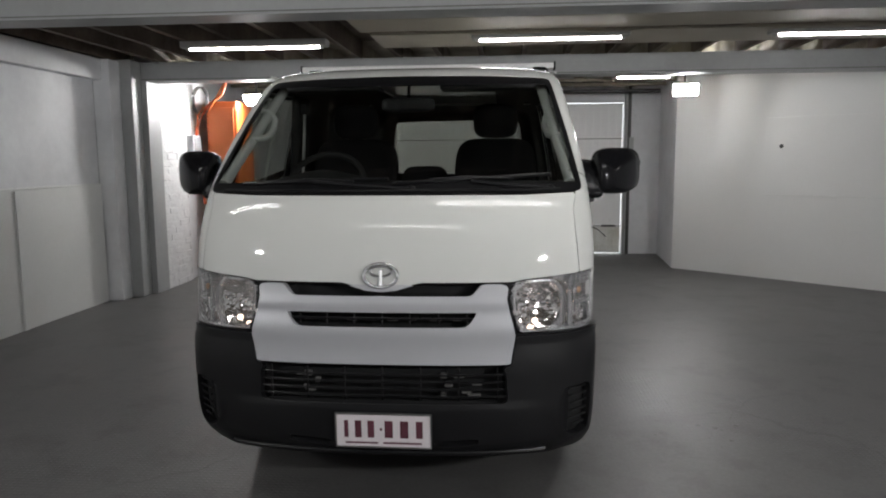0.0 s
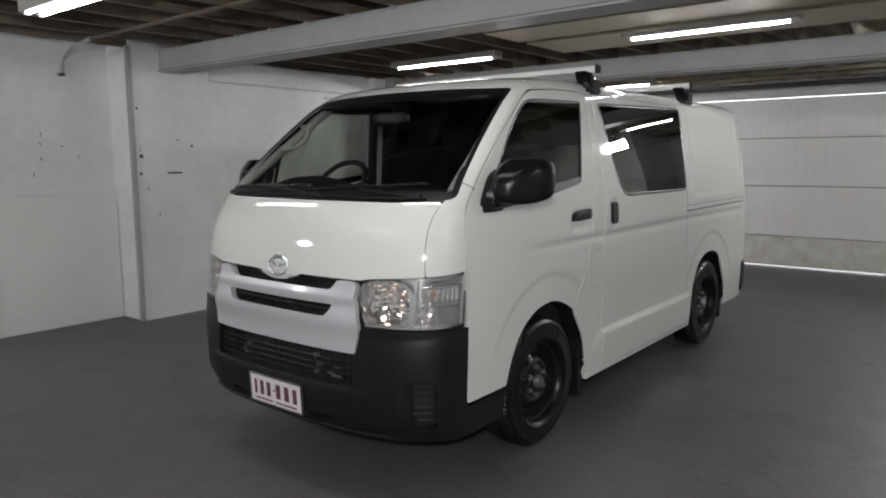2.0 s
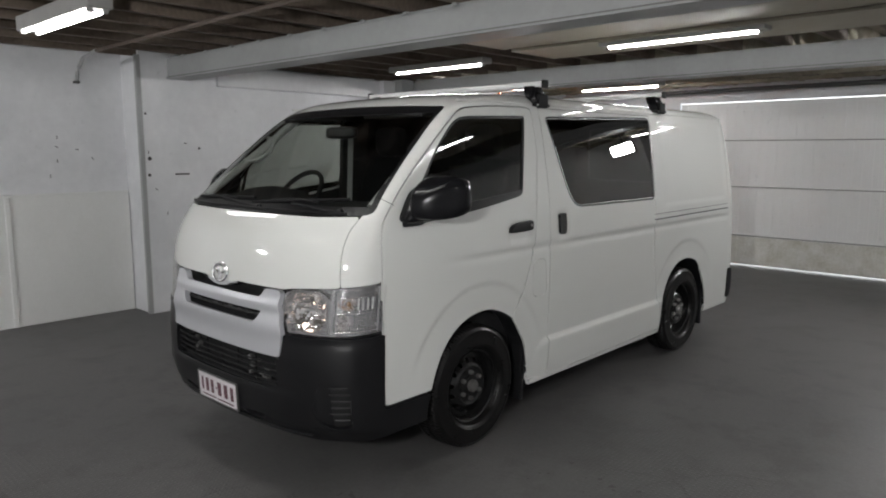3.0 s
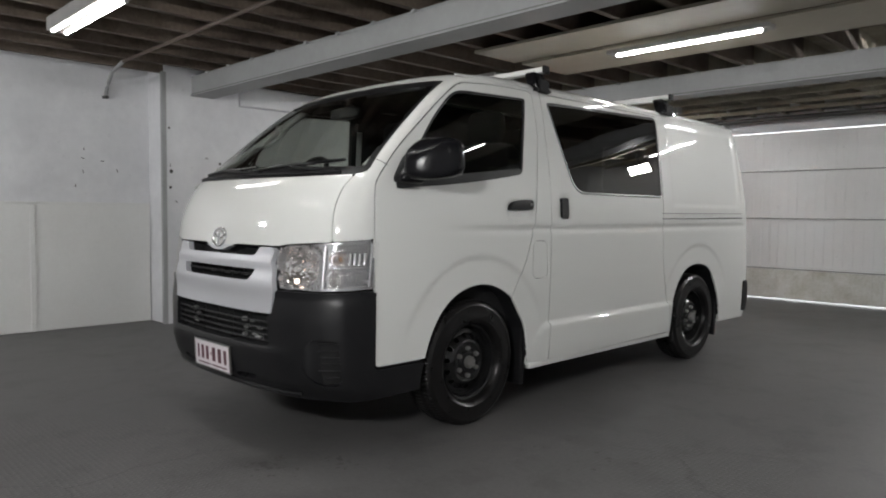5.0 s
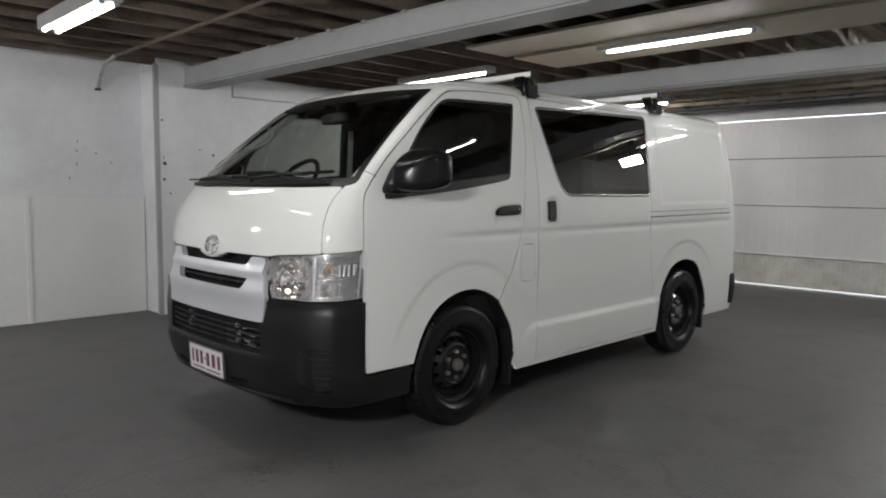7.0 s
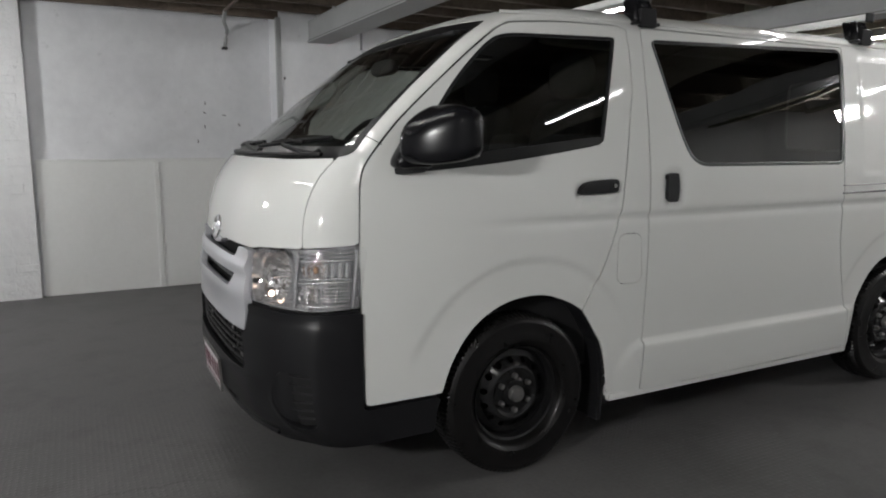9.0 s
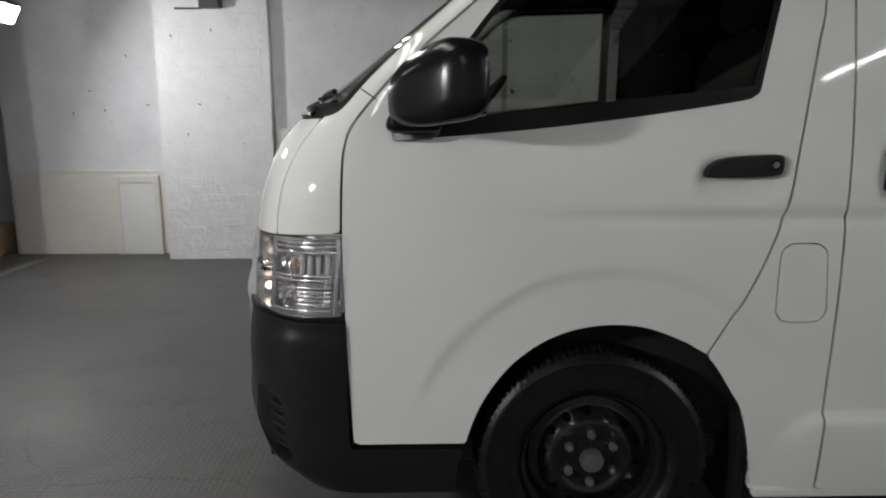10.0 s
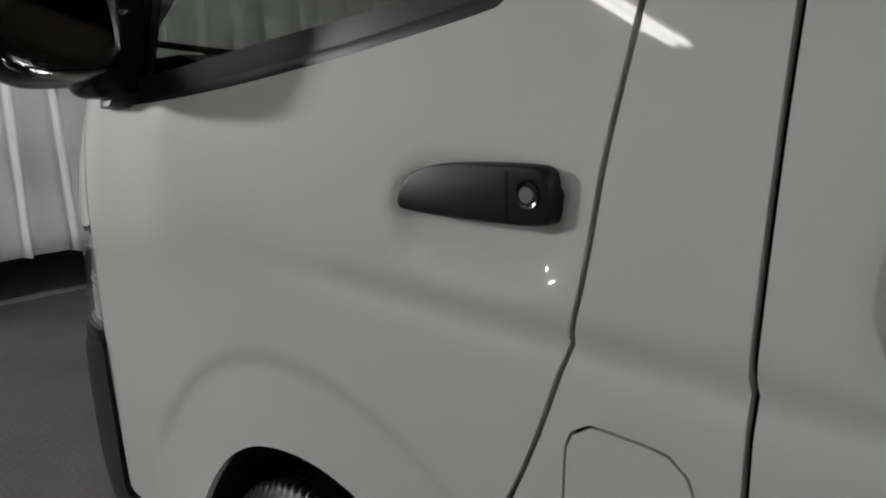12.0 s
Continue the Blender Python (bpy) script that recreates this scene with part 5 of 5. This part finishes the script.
# ---- mirrors, handles, wipers, roof bars ----
def door_mirror(s, owner):
    bm = pillow(0.0, 0.226, -0.126, 0.100, -0.106, 0.10, 3.7, 44, 28)
    for v in bm.verts:
        f = max(0.0, (v.co.y + 0.122) / 0.22)
        near = min(1, f * 2.1)
        v.co.z = v.co.z * (0.64 + 0.36 * near ** 0.7) - 0.036 * (1 - near)
        if v.co.z < 0:
            v.co.z *= 1 - 0.20 * min(1, f)
        v.co.x = 0.03 + (v.co.x - 0.03) * (0.48 + 0.52 * near ** 0.8)
        if v.co.y > 0.076:
            v.co.y = 0.076 - (v.co.y - 0.076) * 0.7
        v.co.y += (0.085 - 0.045 * min(1, f)) * (v.co.x - 0.02) / 0.22
        v.co.x *= s
    bmesh.ops.recalc_face_normals(bm, faces=bm.faces)
    ob = part("door_mirror", bm, MIRRORCASE, owner, "black plastic door mirror", True, 50)
    ob.matrix_basis = pose(s * 0.862, 0.555, 1.384, 0, 0, s * 3)
    outline = rounded([(0.016, -0.080), (0.178, -0.083), (0.204, -0.06), (0.204, 0.055), (0.182, 0.078), (0.03, 0.076), (0.012, 0.05)], 2)
    bm = bmesh.new()
    front = [bm.verts.new((s * x, 0.004, z)) for x, z in outline]
    back = [bm.verts.new((s * x, 0.0, z)) for x, z in outline]
    bm.faces.new(front), bm.faces.new(back[::-1])
    for k in range(len(outline)):
        q = (k + 1) % len(outline)
        bm.faces.new((front[k], back[k], back[q], front[q]))
    bmesh.ops.recalc_face_normals(bm, faces=bm.faces)
    g = part("mirror_glass", bm, MIRROR, ob, "mirror glass")
    g.matrix_basis = Matrix.Translation((s * 0.010, 0.064, 0)) @ Matrix.Rotation(s * radians(11), 4, "Z") @ Matrix.Rotation(radians(3), 4, "X")
    bm = pillow(-0.062, 0.050, -0.150, 0.060, -0.122, 0.050, 3.6)
    for v in bm.verts:
        v.co.y += 0.75 * (v.co.z + 0.122)
        v.co.x -= 0.25 * max(0.0, v.co.z + 0.06)
        v.co.y = min(v.co.y, 0.012 + 0.2 * (v.co.y - 0.012))
    neck = part("neck", bm, MIRRORCASE, ob, "", True, 60)
    neck.matrix_basis = Matrix.Diagonal((s, 1, 1, 1))
    sail = np.maximum.reduce([f_dwin - 0.004, SY - 0.575 - (SZ - 1.29) * 0.16, SZ - 1.385])
    panel("mirror_sail", sail, BLACKPLASTIC, owner, 0.004 + 0.034 * ease(SY, 0.43, 0.52), 0.045, mirror=s < 0)
    return ob


door_mirror(1, door), door_mirror(-1, right_door)


def door_handle():
    x = float(half(1.18)) + 0.001
    prof = [(1.264, 1.150), (1.268, 1.166), (1.282, 1.184), (1.305, 1.196), (1.345, 1.203), (1.452, 1.208), (1.468, 1.203), (1.472, 1.19), (1.470, 1.158), (1.458, 1.149), (1.36, 1.146), (1.275, 1.146)]
    poly = rounded(prof, 2)
    bm = bmesh.new()
    mid_y, mid_z = 1.37, 1.176
    rings = []
    for out, k in ((-0.014, 1.0), (0.008, 1.0), (0.013, 0.975), (0.016, 0.91), (0.017, 0.80)):
        rings.append([bm.verts.new((x + out, mid_y + (y - mid_y) * (1 - (1 - k) * 0.4), mid_z + (z - mid_z) * k)) for y, z in poly])
    for a, c in zip(rings, rings[1:]):
        for k in range(len(poly)):
            q = (k + 1) % len(poly)
            bm.faces.new((a[k], a[q], c[q], c[k]))
    bm.faces.new(rings[-1]), bm.faces.new(rings[0][::-1])
    bmesh.ops.recalc_face_normals(bm, faces=bm.faces)
    h = part("door_handle", bm, BLACKPLASTIC, door, "black plastic pull handle", True, 35)
    part("handle_seam", box(x + 0.0155, x + 0.0176, 1.4195, 1.4225, 1.155, 1.200), SEAL, h)
    lock = part("lock", lathe([(0, 0.004), (0.0075, 0.004), (0.009, 0.0)], 20), NUT, h, "steel key lock")
    lock.matrix_basis = pose(x + 0.0165, 1.446, 1.180)
    ring = part("lock_ring", lathe([(0.010, 0.002), (0.013, 0.003), (0.014, 0.0)], 20), GLOSSBLACK, h)
    ring.matrix_basis = pose(x + 0.0165, 1.446, 1.180)
    return h


door_handle()
f = side_field(rounded([(1.752, 1.10), (1.808, 1.092), (1.820, 1.11), (1.820, 1.21), (1.812, 1.228), (1.756, 1.228), (1.748, 1.215), (1.748, 1.11)], 1))
panel("slide_handle", f, GLOSSBLACK, slide, 0.018, 0.022, label="black upright pull handle")
for name, z, slope, radius in (("door_rail", 1.0995, 0.0052, 0.0052), ("rail_gap", 1.1385, 0.0037, 0.0024)):
    pts = [(float(side_x(y, z + slope * (y - 2.985))), y, z + slope * (y - 2.985)) for y in np.linspace(2.985, 4.35, 60)]
    part(name, tube(pts, radius, 8), SEAL, van, "dark rail slot for the sliding door" if name == "door_rail" else "", True)
for z in (1.126, 1.066):
    f = side_field([(3.0, z), (4.28, z + 0.004), (4.28, z + 0.008), (3.0, z + 0.004)])
    panel("rail_line", f, PAINT, van, 0.004, 0.006)


def wiper(x0, x1, lift, pivot):
    """An arm from its pivot on the cowl, with a bracket and a blade along the foot of the screen."""
    mid = (x0 + x1) / 2
    ob = part("wiper", tube([skin_point(pivot, 1.318, 0.004), skin_point(pivot * 0.6 + 0.4 * mid, 1.330, 0.010), skin_point(mid, 1.348, 0.011)], 0.0085, 8), BLACKPLASTIC, van, "black wiper", True)
    part("blade", tube([skin_point(x, 1.340 + lift * t, 0.006) for x, t in zip(np.linspace(x0, x1, 20), np.linspace(0, 1, 20))], 0.0085, 6), SEAL, ob)
    part("bracket", tube([skin_point(mid + d, 1.350 + lift * 0.5 + abs(d) * -0.06, 0.012) for d in np.linspace(-0.17, 0.17, 9)], 0.0055, 6), BLACKPLASTIC, ob)
    cap = part("pivot_cap", lathe([(0.018, -0.012), (0.018, 0.006), (0.013, 0.013), (0, 0.016)], 18), BLACKPLASTIC, ob, "", True, 50)
    cap.matrix_basis = Matrix.Translation(skin_point(pivot, 1.318, -0.006)) @ Matrix.Rotation(radians(50), 4, "X") @ Matrix.Rotation(radians(-90), 4, "Y")
    return ob


wiper(-0.62, 0.0, 0.02, 0.10)
wiper(0.02, 0.66, 0.035, 0.66)
bm = tube([skin_point(x, 1.312, 0.002) for x in np.linspace(-0.70, 0.70, 40)], 0.009, 8)
part("cowl_strip", bm, SEAL, van, "black cowl strip", True)


def roof_bar(y, z):
    bar = part("roof_bar", box(-0.765, 0.765, y - 0.03, y + 0.03, z - 0.032, z, 0.006), surface("white bar", (0.66, 0.66, 0.65), None, 0.35, bump=0.02), van, "white aluminium roof bar")
    part("groove", box(-0.74, 0.74, y - 0.006, y + 0.006, z - 0.002, z + 0.002), SEAL, bar)
    for s in (-1, 1):
        part("end_cap", box(s * 0.767 - 0.006, s * 0.767 + 0.006, y - 0.032, y + 0.032, z - 0.040, z + 0.008, 0.006), LINING, bar)
        bm = box(-0.040, 0.045, -0.042, 0.042, -0.078, 0.034, 0.014)
        for v in bm.verts:
            v.co.x += 0.045 * (0.034 - v.co.z) / 0.11
            v.co.y *= 1 + 0.55 * (0.034 - v.co.z) / 0.11
        f = part("bar_foot", bm, MIRRORCASE, bar, "black plastic clamp foot", True, 40)
        f.matrix_basis = Matrix.Translation((s * 0.672, y, z - 0.056)) @ Matrix.Diagonal((s, 1, 1, 1))
        part("foot_cover", box(s * 0.716 - 0.018, s * 0.716 + 0.018, y - 0.026, y + 0.026, z - 0.105, z - 0.050, 0.010), LINING, f).matrix_basis = f.matrix_basis.inverted()
        part("foot_pad", box(s * 0.695 - 0.065, s * 0.695 + 0.065, y - 0.072, y + 0.072, z - 0.146, z - 0.130, 0.006), SEAL, f).matrix_basis = f.matrix_basis.inverted()
        part("bar_clamp", box(s * 0.752 - 0.012, s * 0.752 + 0.012, y - 0.045, y + 0.045, z - 0.155, z - 0.075, 0.006), LINING, bar)
    return bar


roof_bar(1.68, 2.003), roof_bar(3.21, 2.025)
for s in (-1, 1):
    ys = np.linspace(0.95, 4.38, 60)
    part("drip_rail", tube([(s * (float(half(1.868)) + 0.004), y, 1.868 - 0.02 * max(0, 1.25 - y) - 0.015 * max(0, y - 4.1)) for y in ys], 0.0065, 6), PAINT, van, "", True)

# ---- cab and hold ----
bm = bmesh.new()
prof = [(0.28, 1.12), (0.24, 1.285), (0.42, 1.335), (0.56, 1.34), (0.70, 1.31), (0.76, 1.25), (0.72, 1.12), (0.60, 0.95), (0.60, 0.70)]
xs = np.linspace(-0.74, 0.74, 25)
rows = []
for x in xs:
    hood_up = 0.055 * math.exp(-((x + 0.36) / 0.18) ** 2)
    rows.append([bm.verts.new((x, y + 0.10 * (x / 0.74) ** 2 * (y < 0.4), z + (hood_up if z > 1.24 and y > 0.4 else 0))) for y, z in prof])
for a, b in zip(rows, rows[1:]):
    for k in range(len(prof) - 1):
        bm.faces.new((a[k], a[k + 1], b[k + 1], b[k]))
bmesh.ops.recalc_face_normals(bm, faces=bm.faces)
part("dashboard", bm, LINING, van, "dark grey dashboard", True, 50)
wheel_ring = [(0.185 * math.cos(a), 0.185 * math.sin(a), 0) for a in np.linspace(0, 2 * math.pi, 48, endpoint=False)]
sw = part("steering_wheel", tube(wheel_ring, 0.015, 10, closed=True), LINING, van, "black steering wheel", True)
sw.matrix_basis = pose(-0.40, 0.745, 1.325, 50, 0, 0)
bm = box(-0.17, 0.17, -0.02, 0.02, -0.03, -0.005, 0.008)
pillow(-0.07, 0.07, -0.06, 0.05, -0.04, 0.01, 3, 20, 10, bm)
tube([(0, 0, -0.02), (0, 0, -0.35)], 0.03, 10, bm)
part("spokes", bm, LINING, sw, "", True)


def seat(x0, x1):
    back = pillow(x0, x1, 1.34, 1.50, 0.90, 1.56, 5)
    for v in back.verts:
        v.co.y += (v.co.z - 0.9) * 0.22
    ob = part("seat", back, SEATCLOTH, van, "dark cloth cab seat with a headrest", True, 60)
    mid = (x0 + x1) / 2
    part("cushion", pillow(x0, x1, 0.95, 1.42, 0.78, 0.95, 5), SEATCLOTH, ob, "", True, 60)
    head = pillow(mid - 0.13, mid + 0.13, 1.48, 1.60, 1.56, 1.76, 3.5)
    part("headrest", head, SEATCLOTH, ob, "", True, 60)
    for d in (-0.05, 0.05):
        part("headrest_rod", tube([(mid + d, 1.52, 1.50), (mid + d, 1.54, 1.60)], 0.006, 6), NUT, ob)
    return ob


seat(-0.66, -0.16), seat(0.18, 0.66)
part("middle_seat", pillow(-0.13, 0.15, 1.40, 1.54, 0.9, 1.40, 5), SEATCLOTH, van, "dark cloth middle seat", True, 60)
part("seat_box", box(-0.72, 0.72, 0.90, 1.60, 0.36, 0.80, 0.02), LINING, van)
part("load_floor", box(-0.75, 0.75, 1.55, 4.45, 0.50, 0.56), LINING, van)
rv = part("inner_mirror", pillow(-0.12, 0.14, 0.74, 0.79, 1.665, 1.735, 4), SEAL, van, "black rear-view mirror", True, 60)
part("stalk", tube([(0.01, 0.77, 1.72), (0.01, 0.80, 1.80)], 0.008, 8), GLOSSBLACK, rv)
for x0, x1 in ((-0.60, -0.14), (0.16, 0.62)):
    part("sun_visor", box(x0, x1, 0.80, 0.97, 1.775, 1.795, 0.008), LINING, van, "dark grey sun visor")
for s in (-1, 1):
    # grey trim and grab handle along the screen pillars
    pts = [(s * (0.752 - 0.1 * t), 0.335 + 0.60 * t, 1.335 + 0.46 * t) for t in np.linspace(0, 1, 14)]
    bm = tube(pts, 0.024, 12)
    part("pillar_trim", bm, TRIM, van, "grey pillar trim", True)
    inner = 0.02 if s > 0 else 0.0
    h = [(s * (px + inner), py, pz) for px, py, pz in curve_through([(.71, .575, 1.545), (.677, .59, 1.54), (.652, .64, 1.548), (.642, .70, 1.585), (.645, .74, 1.63), (.67, .75, 1.668), (.71, .745, 1.68)], 4)]
    part("grab_handle", tube(h, 0.014, 8), TRIM, van, "grey grab handle", True)
# lining of the door pillar with a belt, on the driver's side
pillar = part("pillar_lining", box(-0.80, -0.755, 1.36, 1.60, 0.95, 1.80, 0.012), LINING, van, "dark lining of the door pillar")
for v in pillar.data.vertices:
    v.co.x += 0.11 * max(0.0, v.co.z - 1.30)
belt = part("seat_belt", box(-0.752, -0.748, 1.385, 1.43, 0.98, 1.72, 0.0015), TRIM, van, "grey webbing belt")
for v in belt.data.vertices:
    v.co.x += 0.11 * max(0.0, v.co.z - 1.30) + 0.02
part("belt_anchor", box(-0.70, -0.665, 1.375, 1.44, 1.70, 1.76, 0.006), LINING, van)
